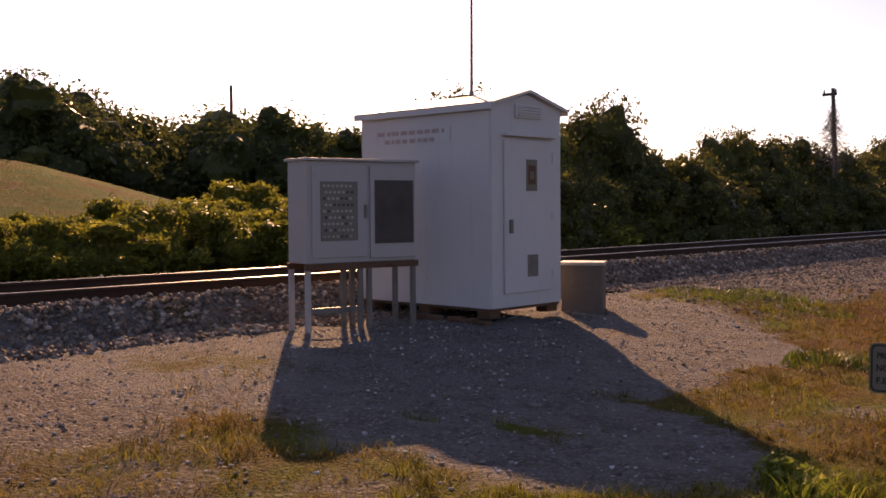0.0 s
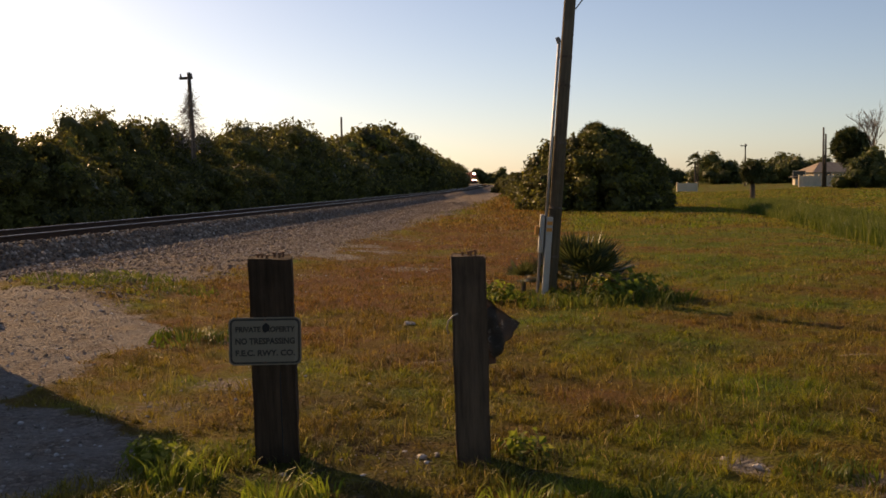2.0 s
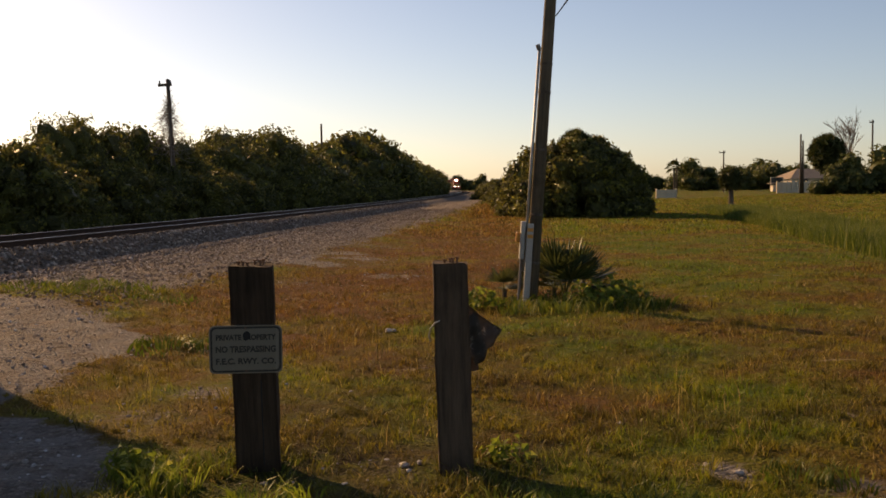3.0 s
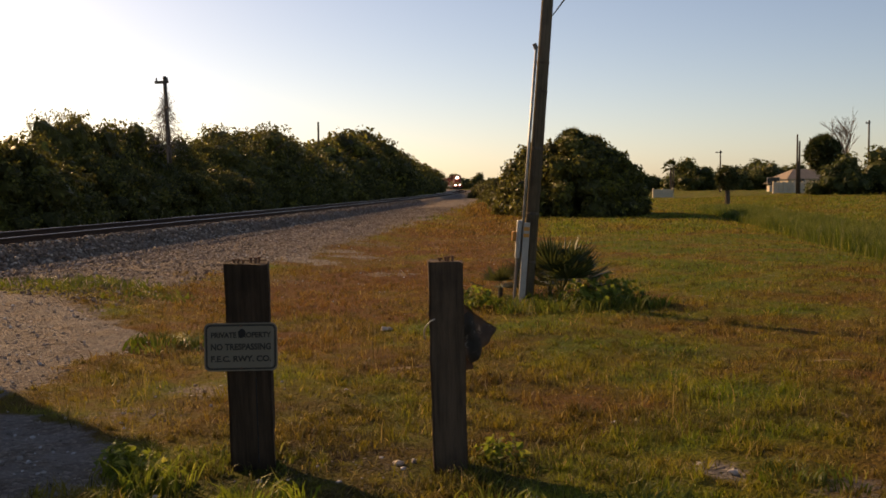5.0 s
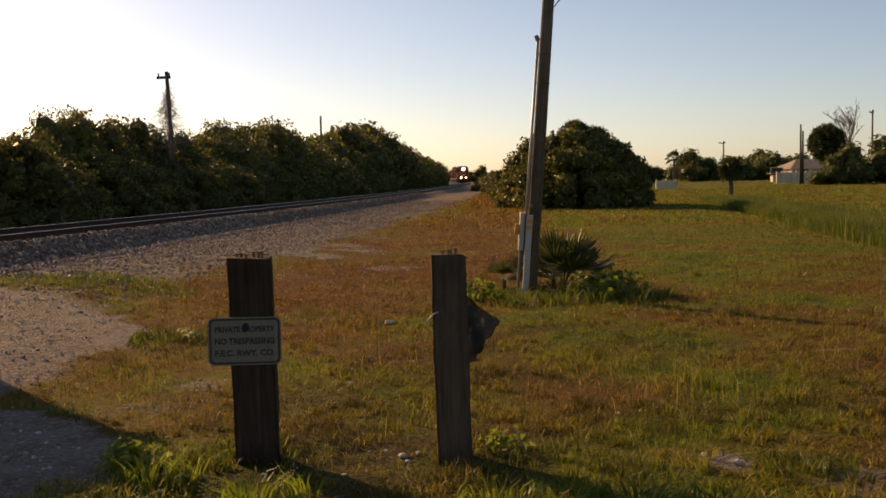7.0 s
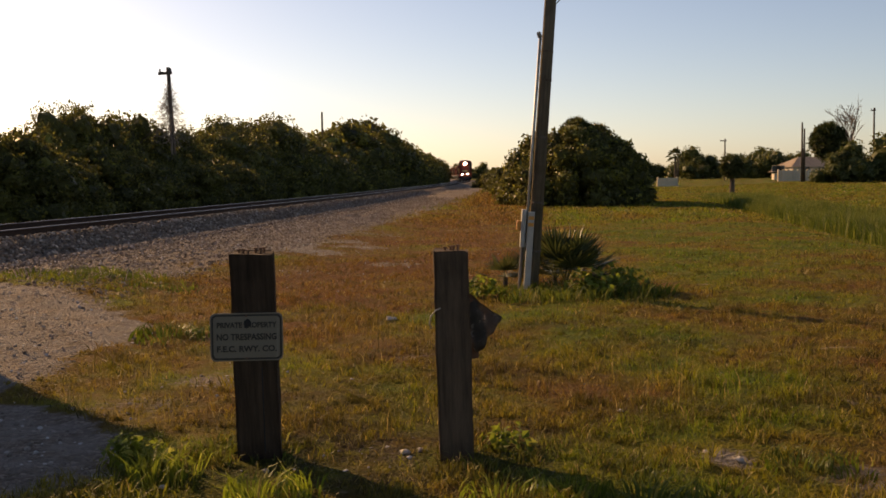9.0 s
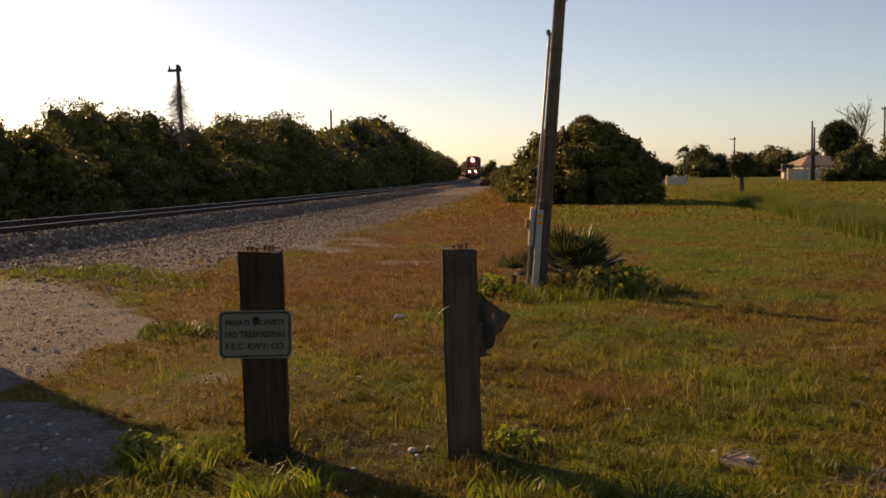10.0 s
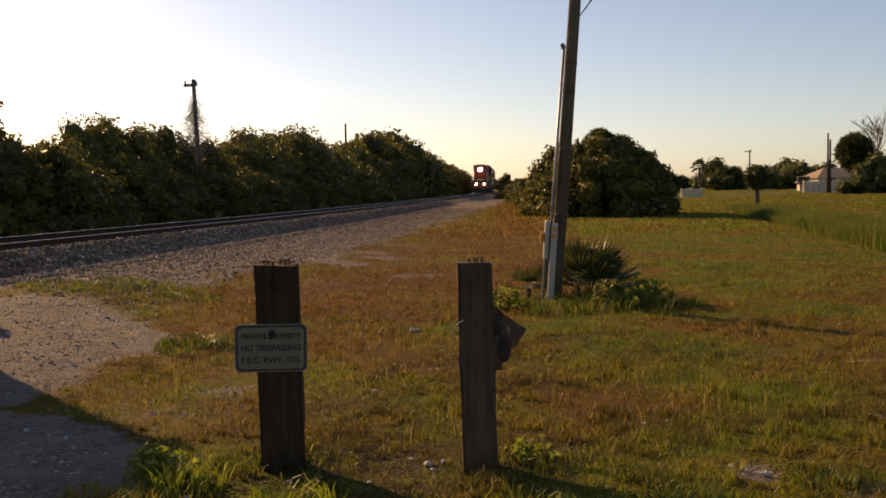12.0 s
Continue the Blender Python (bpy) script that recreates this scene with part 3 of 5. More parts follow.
def build_cabinet():
    a, b = Vector((-7.58, 7.58)), Vector((-7.17, 8.92))
    ln = (b - a).length
    m = pose(a.x * 0.933, a.y * 0.933, 0.315, 0, 0, math.degrees(math.atan2(b.y - a.y, b.x - a.x)))
    # local X along the front, +Y backwards (away from the road)
    c = root("signal_cabinet", m, "grey-white metal signal cabinet on steel legs in front of the shelter", "cabinet")
    c.scale = (0.933, 0.933, 0.933)
    z0, z1, D = 0.62, 1.72, 0.42
    part("body", box(0, ln, 0, D, z0, z1, None, 0.012), CAB, c)
    part("lid", box(-0.03, ln + 0.03, -0.04, D + 0.03, z1, z1 + 0.03, None, 0.008), CAB, c)
    d = part("vent_door", box(0.06, ln * 0.53, -0.022, -0.002, z0 + 0.06, z1 - 0.05, None, 0.006), CAB, c)
    pnl = part("louvre_panel", box(0.16, ln * 0.44, -0.032, -0.023, z0 + 0.24, z1 - 0.22), GREYMETAL, d, "perforated metal vent panel")
    rnd = random.Random(8)
    for i in range(7):
        for j in range(9):
            x, z = 0.185 + 0.054 * i + (0.02 if j % 2 else 0), z0 + 0.275 + 0.068 * j
            part("perforation", box(x, x + 0.03, -0.036, -0.033, z, z + 0.026), STEEL if rnd.random() < 0.7 else DARKGLASS, pnl)
    part("handle", box(ln * 0.5, ln * 0.52, -0.05, -0.022, 1.1, 1.25, None, 0.005), GREYMETAL, d, "small latch handle")
    e = part("panel_door", box(ln * 0.56, ln - 0.02, -0.022, -0.002, z0 + 0.04, z1 - 0.05, None, 0.006), CAB, c)
    part("dark_panel", box(ln * 0.60, ln - 0.05, -0.03, -0.0225, z0 + 0.2, z1 - 0.2), DARKGLASS, e, "dark brown recessed panel")
    part("frame_beam", box(-0.02, ln + 0.02, -0.02, 0.03, z0 - 0.07, z0 - 0.002), RUST, c)
    part("frame_beam", box(-0.02, ln + 0.02, D - 0.03, D + 0.02, z0 - 0.07, z0 - 0.002), RUST, c)
    for x in (0.02, ln * 0.48, ln * 0.56, ln - 0.03):
        for y in (0.0, D - 0.05):
            part("leg", box(x - 0.025, x + 0.025, y, y + 0.05, -0.14, z0 - 0.07), CAB if x < 0.1 else GREYMETAL, c, "angle-iron leg")
    part("cross_brace", box(0.02, ln * 0.48, 0.01, 0.035, 0.08, 0.14), GREYMETAL, c)


build_cabinet()


def build_concrete_box():
    m = pose(-6.02, 10.22, gz(-5.8, 10.4), 0, 0, 24)
    c = root("concrete_vault", m, "low grey concrete vault with a loose lid beside the shelter", "utility box")
    part("body", box(0, 0.48, 0, 0.5, -0.05, 0.56, None, 0.008), VAULT, c)
    part("lid", box(-0.02, 0.50, -0.02, 0.40, 0.562, 0.60, None, 0.006), STEEL, c, "pale weathered lid")


build_concrete_box()


def rubble():
    rnd = random.Random(21)
    for i in range(7):
        x, y = -7.3 + 0.2 * i + rnd.uniform(-0.05, 0.05), 8.80 - 0.028 * 0.22 * i + rnd.uniform(-0.12, 0.02)
        bm = box(-0.1, 0.1, -0.05, 0.05, 0, 0.06, pose(0, 0, 0, rnd.uniform(-8, 8), rnd.uniform(-6, 6), rnd.uniform(-60, 60)), 0.01)
        o = part("brick", bm, RUST, None)
        o.matrix_basis = pose(x, y, gz(x, y) - 0.005)
        tagged(o, "broken reddish brick lying at the shelter's foot", "brick", "bricks by the shelter")


rubble()

# ---------------------------------------------------------------- posts and signs


def timber_post(w, d, h, seed):
    """Square-sawn old tie stood on end, corners worn, top split."""
    bm = bmesh.new()
    bmesh.ops.create_cube(bm, size=1.0)
    bmesh.ops.subdivide_edges(bm, edges=[e for e in bm.edges if abs(e.verts[0].co.z - e.verts[1].co.z) > 0.5], cuts=14)
    for v in bm.verts:
        v.co = Vector((v.co.x * w, v.co.y * d, (v.co.z + 0.5) * (h + 0.15) - 0.15))
    vert = [e for e in bm.edges if abs(e.verts[0].co.z - e.verts[1].co.z) > 0.02]
    bmesh.ops.bevel(bm, geom=vert, offset=0.012, segments=2, affect="EDGES")
    rnd = random.Random(seed)
    for v in bm.verts:
        k = noise.noise(Vector((v.co.x * 7 + seed, v.co.y * 7, v.co.z * 3.5)))
        v.co.x += 0.007 * k + 0.004 * noise.noise(Vector((v.co.z * 14, seed, v.co.x * 20)))
        v.co.y += 0.006 * k
        if v.co.z > h - 0.01:
            v.co.z += 0.014 * noise.noise(Vector((v.co.x * 18, v.co.y * 18, seed))) + rnd.uniform(-0.006, 0.006)
    return bm


def lettering(body, size, material, parent, m):
    cu = bpy.data.curves.new("lettering", "FONT")
    cu.body, cu.size, cu.align_x, cu.align_y, cu.extrude, cu.resolution_u = body, size, "CENTER", "CENTER", 0.0008, 3
    cu.offset = 0.0013
    tmp = bpy.data.objects.new("lettering", cu)
    scene.collection.objects.link(tmp)
    me = bpy.data.meshes.new_from_object(tmp.evaluated_get(bpy.context.evaluated_depsgraph_get()))
    bpy.data.objects.remove(tmp)
    me.materials.clear()
    me.materials.append(material)
    o = new("lettering", me)
    o.parent = parent
    o.matrix_basis = m
    return o


def rounded_plate(w, h, t, r=0.03, seg=5):
    bm = bmesh.new()
    ring = []
    for cx, cz, a0 in ((w / 2 - r, h / 2 - r, 0), (-w / 2 + r, h / 2 - r, 90), (-w / 2 + r, -h / 2 + r, 180), (w / 2 - r, -h / 2 + r, 270)):
        for i in range(seg + 1):
            a = radians(a0 + 90 * i / seg)
            ring.append((cx + r * math.cos(a), cz + r * math.sin(a)))
    f = bm.faces.new([bm.verts.new((x, 0, z)) for x, z in ring])
    e = bmesh.ops.extrude_face_region(bm, geom=[f])
    bmesh.ops.translate(bm, vec=(0, t, 0), verts=[v for v in e["geom"] if isinstance(v, bmesh.types.BMVert)])
    bmesh.ops.recalc_face_normals(bm, faces=bm.faces)
    return bm


def spikes(parent, h, places):
    for x, y, k in places:
        b = part("spike", rod((x, y, h - 0.02), (x + 0.004, y, h + k * 0.8), 0.008, 0.006, 6), RUST, parent, "rusty nail standing in the end grain")
        part("spike_head", rod((x + 0.004, y, h + k * 0.8), (x + 0.004, y, h + k * 0.8 + 0.006), 0.012, 0.012, 6), RUST, b)


def build_posts():
    # post with the notice
    p = root("notice_post", pose(-1.09, 5.31, gz(-1.09, 5.31), 1.0, -0.7, 8), "dark creosoted railway-tie post with nails in its top", "post", "tie posts")
    part("timber", timber_post(0.226, 0.19, 1.095, 3), TIE, p)
    spikes(p, 1.095, ((-0.07, 0, 0.015), (-0.045, -0.03, 0.018), (0.015, 0.02, 0.02), (0.045, -0.02, 0.022), (0.06, 0.01, 0.024), (-0.02, -0.04, 0.012)))
    part("crack", box(0.03, 0.036, -0.0995, -0.093, 0.05, 0.5), BLACK, p)
    s = root("warning_sign", pose(-1.118, 5.183, gz(-1.09, 5.31) + 0.664, 1.0, 0.6, 8), "white enamel no-trespassing sign, black border, bullet dent, on a tie post", "sign")
    part("plate", rounded_plate(0.372, 0.25, 0.004), SIGNWHITE, s)
    b = rounded_plate(0.358, 0.236, 0.0012, 0.026)
    part("border", b, SIGNBLACK, s).matrix_basis = pose(0, -0.0014, 0)
    part("face", rounded_plate(0.338, 0.216, 0.0012, 0.02), SIGNWHITE, s).matrix_basis = pose(0, -0.0028, 0)
    for body, z, size in (("PRIVATE PROPERTY", 0.062, 0.0315), ("NO TRESPASSING", 0.0, 0.037), ("F.E.C. RWY. CO.", -0.062, 0.035)):
        o = lettering(body, size, SIGNBLACK, s, pose(0, -0.0042, z, 90))
        w = o.dimensions.x or 0.3
        o.scale = (min(1.25, 0.305 / w), 1.2, 1)
    bm = bmesh.new()
    bmesh.ops.create_circle(bm, cap_ends=True, segments=11, radius=0.021)
    for v in bm.verts:
        v.co *= 1 + 0.25 * noise.noise(v.co * 90)
        v.co = Vector((v.co.x, -0.0052, v.co.y * 1.15))
    part("rust_hole", bm, BLACK, s, "blackened dent in the enamel").matrix_basis = pose(0.006, 0, 0.072)
    for z in (0.111, -0.111):
        part("bolt", rod((0, -0.002, z), (0, -0.007, z), 0.006, 0.005, 8), RUST, s)
    # second post, with a bent sign seen nearly edge on
    q = root("bare_post", pose(-0.045, 5.21, gz(-0.05, 5.2), 0.5, -0.9, 2), "weathered brown railway-tie post with torn wire", "post", "tie posts")
    part("timber", timber_post(0.176, 0.22, 1.08, 9), TIE_GREY, q)
    spikes(q, 1.08, ((-0.03, 0, 0.018), (0.0, 0.02, 0.022), (0.012, -0.02, 0.028), (0.035, 0.01, 0.03)))
    cu = bmesh.new()
    pts = [(-0.06, -0.113, 0.80), (-0.085, -0.116, 0.79), (-0.11, -0.10, 0.76), (-0.118, -0.08, 0.72), (-0.11, -0.06, 0.69)]
    for a, b2 in zip(pts, pts[1:]):
        add_rod(cu, a, b2, 0.004, 0.004, 6)
    part("wire", cu, STEEL, q, "loose loop of pale wire")
    t = root("bent_sign", pose(0.055, 5.345, gz(0, 5.2) + 0.685, 0, -4, 24), "bent and torn diamond-shaped metal sign seen from its dull back", "sign")
    bm = bmesh.new()
    n = 14
    grid = {}
    for i in range(n + 1):
        for j in range(n + 1):
            u, w = i / n - 0.5, j / n - 0.5
            x, z = (u - w) * 0.165 + 0.0, (u + w) * 0.165
            y = 0.02 * math.sin(z * 14) + 0.9 * x * abs(x) + 0.045 * noise.noise(Vector((x * 11, z * 11, 2)))
            k = 1 + 0.22 * noise.noise(Vector((x * 16, z * 16, 7))) * (max(abs(u), abs(w)) > 0.4)
            grid[i, j] = bm.verts.new((x * k + 0.016 * noise.noise(Vector((z * 20, 1, 4))), y, z * 0.95 * k))
    for i in range(n):
        for j in range(n):
            bm.faces.new((grid[i, j], grid[i + 1, j], grid[i + 1, j + 1], grid[i, j + 1]))
    bmesh.ops.solidify(bm, geom=bm.faces[:], thickness=0.003)
    part("plate", bm, WEATHERED, t, "", True)
    part("bracket", box(-0.03, 0.03, 0.03, 0.06, -0.2, 0.12, None, 0.004), RUST, t)


build_posts()


# ---------------------------------------------------------------- utility poles


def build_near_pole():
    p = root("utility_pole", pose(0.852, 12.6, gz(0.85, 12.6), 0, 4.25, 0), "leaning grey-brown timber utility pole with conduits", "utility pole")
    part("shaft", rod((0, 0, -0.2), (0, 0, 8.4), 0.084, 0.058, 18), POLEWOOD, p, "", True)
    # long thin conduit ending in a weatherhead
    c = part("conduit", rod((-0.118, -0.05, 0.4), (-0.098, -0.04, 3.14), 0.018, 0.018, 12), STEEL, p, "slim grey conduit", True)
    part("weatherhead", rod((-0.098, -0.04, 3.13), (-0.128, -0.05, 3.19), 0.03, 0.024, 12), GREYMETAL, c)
    g = part("conduit_cover", box(-0.11, -0.03, -0.15, -0.085, -0.05, 1.0, None, 0.012), STEEL, p, "pale half-round cable guard")
    for z in (0.82, 0.9):
        part("red_mark", box(-0.105, -0.035, -0.154, -0.1505, z, z + 0.045), ORANGE, g, "faded red marker band")
    b = part("meter_box", box(-0.185, -0.125, -0.1, 0.04, 0.55, 1.02, None, 0.01), STEEL, p, "narrow grey box")
    part("orange_cap", box(-0.24, -0.186, -0.07, 0.0, 0.76, 0.88, None, 0.012), ORANGE, b, "small weathered orange housing")
    part("pipe", rod((-0.155, -0.04, -0.05), (-0.155, -0.04, 0.56), 0.022, 0.022, 10), GREYMETAL, p)
    for z in (0.5, 1.1, 1.9, 2.6, 2.95):
        part("strap", rod((0, 0, z), (0, 0, z + 0.03), 0.087 - 0.003 * z, 0.087 - 0.003 * z, 18), BARK, p)
    cu = bpy.data.curves.new("guy_wire", "CURVE")
    cu.dimensions, cu.bevel_depth = "3D", 0.006
    for dx in (0.0, 0.05):
        sp = cu.splines.new("POLY")
        sp.points.add(12)
        for i, q in enumerate(sp.points):
            k = i / 12
            q.co = (0.075 + (0.75 + dx) * k, 0.0, 3.55 + 1.15 * k + (0.35 - dx * 2) * k * k, 1)
    me = bpy.data.meshes.new_from_object(bpy.data.objects.new("guy_wire", cu))
    me.materials.clear()
    me.materials.append(BLACK)
    o = new("service_wire", me)
    o.parent = p
    tagged(o, "thin slack service wires")


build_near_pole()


def far_pole(x, y, top, lean=0.0, arm=0.0, name="utility_pole"):
    p = root(name, pose(x, y, gz(x, y), 0, lean, 0), "distant dark timber utility pole", "utility pole", "distant poles")
    part("shaft", rod((0, 0, -0.3), (0, 0, top), 0.14, 0.09, 10), BARK, p, "", True)
    if arm:
        part("crossarm", box(-arm, arm * 0.35, -0.06, 0.06, top - 0.35, top - 0.22), BARK, p)
        for x2 in (-arm + 0.08, arm * 0.25):
            part("insulator", rod((x2, 0, top - 0.22), (x2, 0, top - 0.06), 0.05, 0.04, 8), INSULATOR, p)
    return p


POLES = [(-45.1, 39.5, 8.4, 0, 0.0), (-14.45, 51.2, 6.95, -2.0, 0.5), (-13.1, 96.0, 7.5, 0, 0.0), (-10.2, 160, 8.2, 0, 0.5), (37.9, 113.8, 6.6, 0, 0), (38.15, 113.8, 5.9, 0, 0), (47.5, 118, 8.3, 0.0, 0.4), (38.7, 150, 6.1, 0, 0.7), (35.0, 165, 5.7, 0, 0)]
for q in POLES:
    far_pole(*q)


# ---------------------------------------------------------------- train


def wheelset(parent, y, r=0.5):
    for x in (-0.755, 0.755):
        w = part("wheel", rod((x - 0.065, y, r), (x + 0.065, y, r), r, r, 20), BLACK, parent)
        part("hub", rod((x - 0.09 if x < 0 else x + 0.066, y, r), (x - 0.066 if x < 0 else x + 0.09, y, r), 0.16, 0.12, 12), RUST, w)


def locomotive(name, lamps):
    """Road diesel; the front looks along -Y, origin on the rails under its front coupler."""
    t = root(name, Matrix.Identity(4), "dark red diesel freight locomotive with lit headlamp and ditch lights" if lamps else "dark red trailing diesel locomotive of a freight train", "locomotive", "freight train")
    part("frame", box(-1.5, 1.5, 0.6, 20.6, 1.25, 1.6, None, 0.03), BLACK, t)
    part("pilot", box(-1.45, 1.45, 0.5, 0.66, 0.35, 1.55, None, 0.03), RED, t)
    pl = bmesh.new()
    vs = [pl.verts.new(v) for v in ((-1.4, 0.5, 0.12), (1.4, 0.5, 0.12), (1.4, 0.5, 0.75), (-1.4, 0.5, 0.75), (0, 0.05, 0.12), (0, 0.28, 0.75))]
    for f in ((0, 4, 5, 3), (4, 1, 2, 5), (0, 1, 4), (3, 5, 2), (0, 3, 2, 1)):
        pl.faces.new([vs[i] for i in f])
    part("plough", pl, BLACK, t, "black snow plough")
    part("coupler", box(-0.15, 0.15, -0.25, 0.5, 0.75, 1.05, None, 0.03), RUST, t)
    hood = part("long_hood", box(-0.97, 0.97, 0.95, 12.9, 1.6, 4.28, None, 0.2), RED, t)
    part("hood_band", box(-0.6, 0.6, 0.925, 0.955, 1.95, 2.2), CREAM, hood, "cream stripe across the hood end")
    part("radiator", box(-1.12, 1.12, 2.2, 5.6, 3.5, 4.4, None, 0.08), RED, hood)
    for y in (2.9, 4.6, 7.4, 10.2):
        part("roof_fan", rod((0, y, 4.25), (0, y, 4.5), 0.62, 0.6, 18), BLACK, hood)
    for i in range(8):
        for x in (-0.985, 0.972):
            part("hood_door", box(x, x + 0.013, 1.3 + 1.4 * i, 2.5 + 1.4 * i, 1.9, 3.9), RED, hood)
    cab = part("cab", box(-1.52, 1.52, 12.95, 15.4, 1.6, 4.2, None, 0.08), RED, t)
    roof = bmesh.new()
    prof = [(-1.5, 4.2), (-1.15, 4.52), (-0.5, 4.66), (0.5, 4.66), (1.15, 4.52), (1.5, 4.2)]
    rings = [[roof.verts.new((x, y, z)) for x, z in prof] for y in (12.9, 15.45)]
    for i in range(5):
        roof.faces.new((rings[0][i], rings[0][i + 1], rings[1][i + 1], rings[1][i]))
    roof.faces.new(rings[0][::-1])
    roof.faces.new(rings[1])
    part("cab_roof", roof, RED, t)
    for x0, x1 in ((-1.42, -1.02), (1.02, 1.42)):
        part("windscreen", box(x0, x1, 12.91, 12.955, 3.2, 3.95, None, 0.01), GLASS, cab)
    for x in (-1.54, 1.515):
        part("side_window", box(x, x + 0.025, 13.3, 15.0, 3.1, 3.9), GLASS, cab)
    hl = part("headlamp", box(-0.34, 0.34, 0.82, 0.97, 3.42, 3.98, None, 0.05), BLACK, t)
    if lamps:
        part("lens", rod((0, 0.76, 3.70), (0, 0.817, 3.70), 0.30, 0.30, 20), LAMP, hl, "glaring white headlamp")
    for x in (-0.62, 0.62):
        d = part("ditch_light", box(x - 0.18, x + 0.18, 0.36, 0.7, 1.2, 1.56, None, 0.04), BLACK, t)
        if lamps:
            part("lens", rod((x, 0.30, 1.38), (x, 0.355, 1.38), 0.13, 0.13, 18), LAMP, d, "glaring white ditch light")
    for x in (-0.72, 0.72):
        part("number_board", box(x - 0.2, x + 0.2, 0.9, 0.955, 3.85, 4.05, None, 0.01), GLASS, hood)
    part("short_hood", box(-0.95, 0.95, 15.45, 20.0, 1.6, 3.6, None, 0.12), RED, t)
    part("fuel_tank", box(-1.4, 1.4, 8.2, 13.2, 0.45, 1.24, None, 0.15), BLACK, t)
    for y0 in (2.3, 15.2):
        k = part("bogie", box(-1.1, 1.1, y0 - 0.4, y0 + 4.4, 0.6, 1.05, None, 0.05), BLACK, t)
        for i in range(3):
            wheelset(k, y0 + 0.35 + 1.75 * i)
    for x in (-1.45, 1.45):
        h = bmesh.new()
        add_rod(h, (x, 0.7, 2.65), (x, 12.8, 2.65), 0.02, 0.02, 6)
        add_rod(h, (x, 15.5, 2.65), (x, 20.4, 2.65), 0.02, 0.02, 6)
        for y in (0.7, 1.8, 3.8, 5.6, 8, 10.5, 12.8, 15.5, 18, 20.4):
            add_rod(h, (x, y, 1.6), (x, y, 2.65), 0.018, 0.018, 6)
        part("handrail", h, CREAM, t)
    return t


def freight_car(style):
    t = root("freight_car", Matrix.Identity(4), "rust-brown boxcar of the freight train" if style else "flat car loaded with a pale red container", "freight car", "freight train")
    part("underframe", box(-1.4, 1.4, 0.3, 17.2, 0.95, 1.25, None, 0.03), BLACK, t)
    b = part("body", box(-1.5, 1.5, 0.5, 17.0, 1.26, 4.2, None, 0.06), BROWNCAR if style else RED, t)
    part("roof", box(-1.53, 1.53, 0.45, 17.05, 4.2, 4.28, None, 0.02), GREYMETAL, t)
    for x in (-1.54, 1.505):
        for i in range(13):
            part("side_rib", box(x, x + 0.035, 0.9 + 1.22 * i, 1.0 + 1.22 * i, 1.35, 4.1), BROWNCAR if style else RED, b)
    for y0 in (1.6, 13.6):
        k = part("bogie", box(-1.1, 1.1, y0 - 0.2, y0 + 2.5, 0.5, 0.9, None, 0.05), BLACK, t)
        for i in range(2):
            wheelset(k, y0 + 0.25 + 1.75 * i, 0.45)
    part("coupler", box(-0.15, 0.15, -0.3, 0.3, 0.75, 1.05), RUST, t)
    return t


TRAIN = [(locomotive("locomotive", True), 0.0), (locomotive("locomotive", False), 21.6)]
for i in range(7):
    TRAIN.append((freight_car(i % 3 > 0), 43.2 + 18.0 * i))


def motions():
    for thing, behind in TRAIN:
        rows = []
        for k in range(25):
            t = 0.5 * k
            rows.append((t, track_pose(158.5 + 22.6 * (12 - t) + behind)))
        walk(thing, rows)

# ---------------------------------------------------------------- plants


def leaf_quads(pos, nrm, size, rng, aspect=0.55):
    """Folded pointed leaves: four points and two triangles each."""
    n = len(pos)
    a = rng.normal(size=(n, 3))
    t = a - (a * nrm).sum(1, keepdims=True) * nrm
    t /= np.linalg.norm(t, axis=1, keepdims=True) + 1e-9
    b = np.cross(nrm, t)
    s = size[:, None]
    base, tip = pos - t * s * 0.5, pos + t * s * 0.5 - nrm * s * 0.12
    l, r = pos + b * s * aspect * 0.5 + nrm * s * 0.08, pos - b * s * aspect * 0.5 + nrm * s * 0.08
    V = np.stack([base, l, tip, r], 1).reshape(-1, 3)
    i = np.arange(n) * 4
    F = np.concatenate([np.stack([i, i + 1, i + 2], 1), np.stack([i, i + 2, i + 3], 1)])
    return V, F


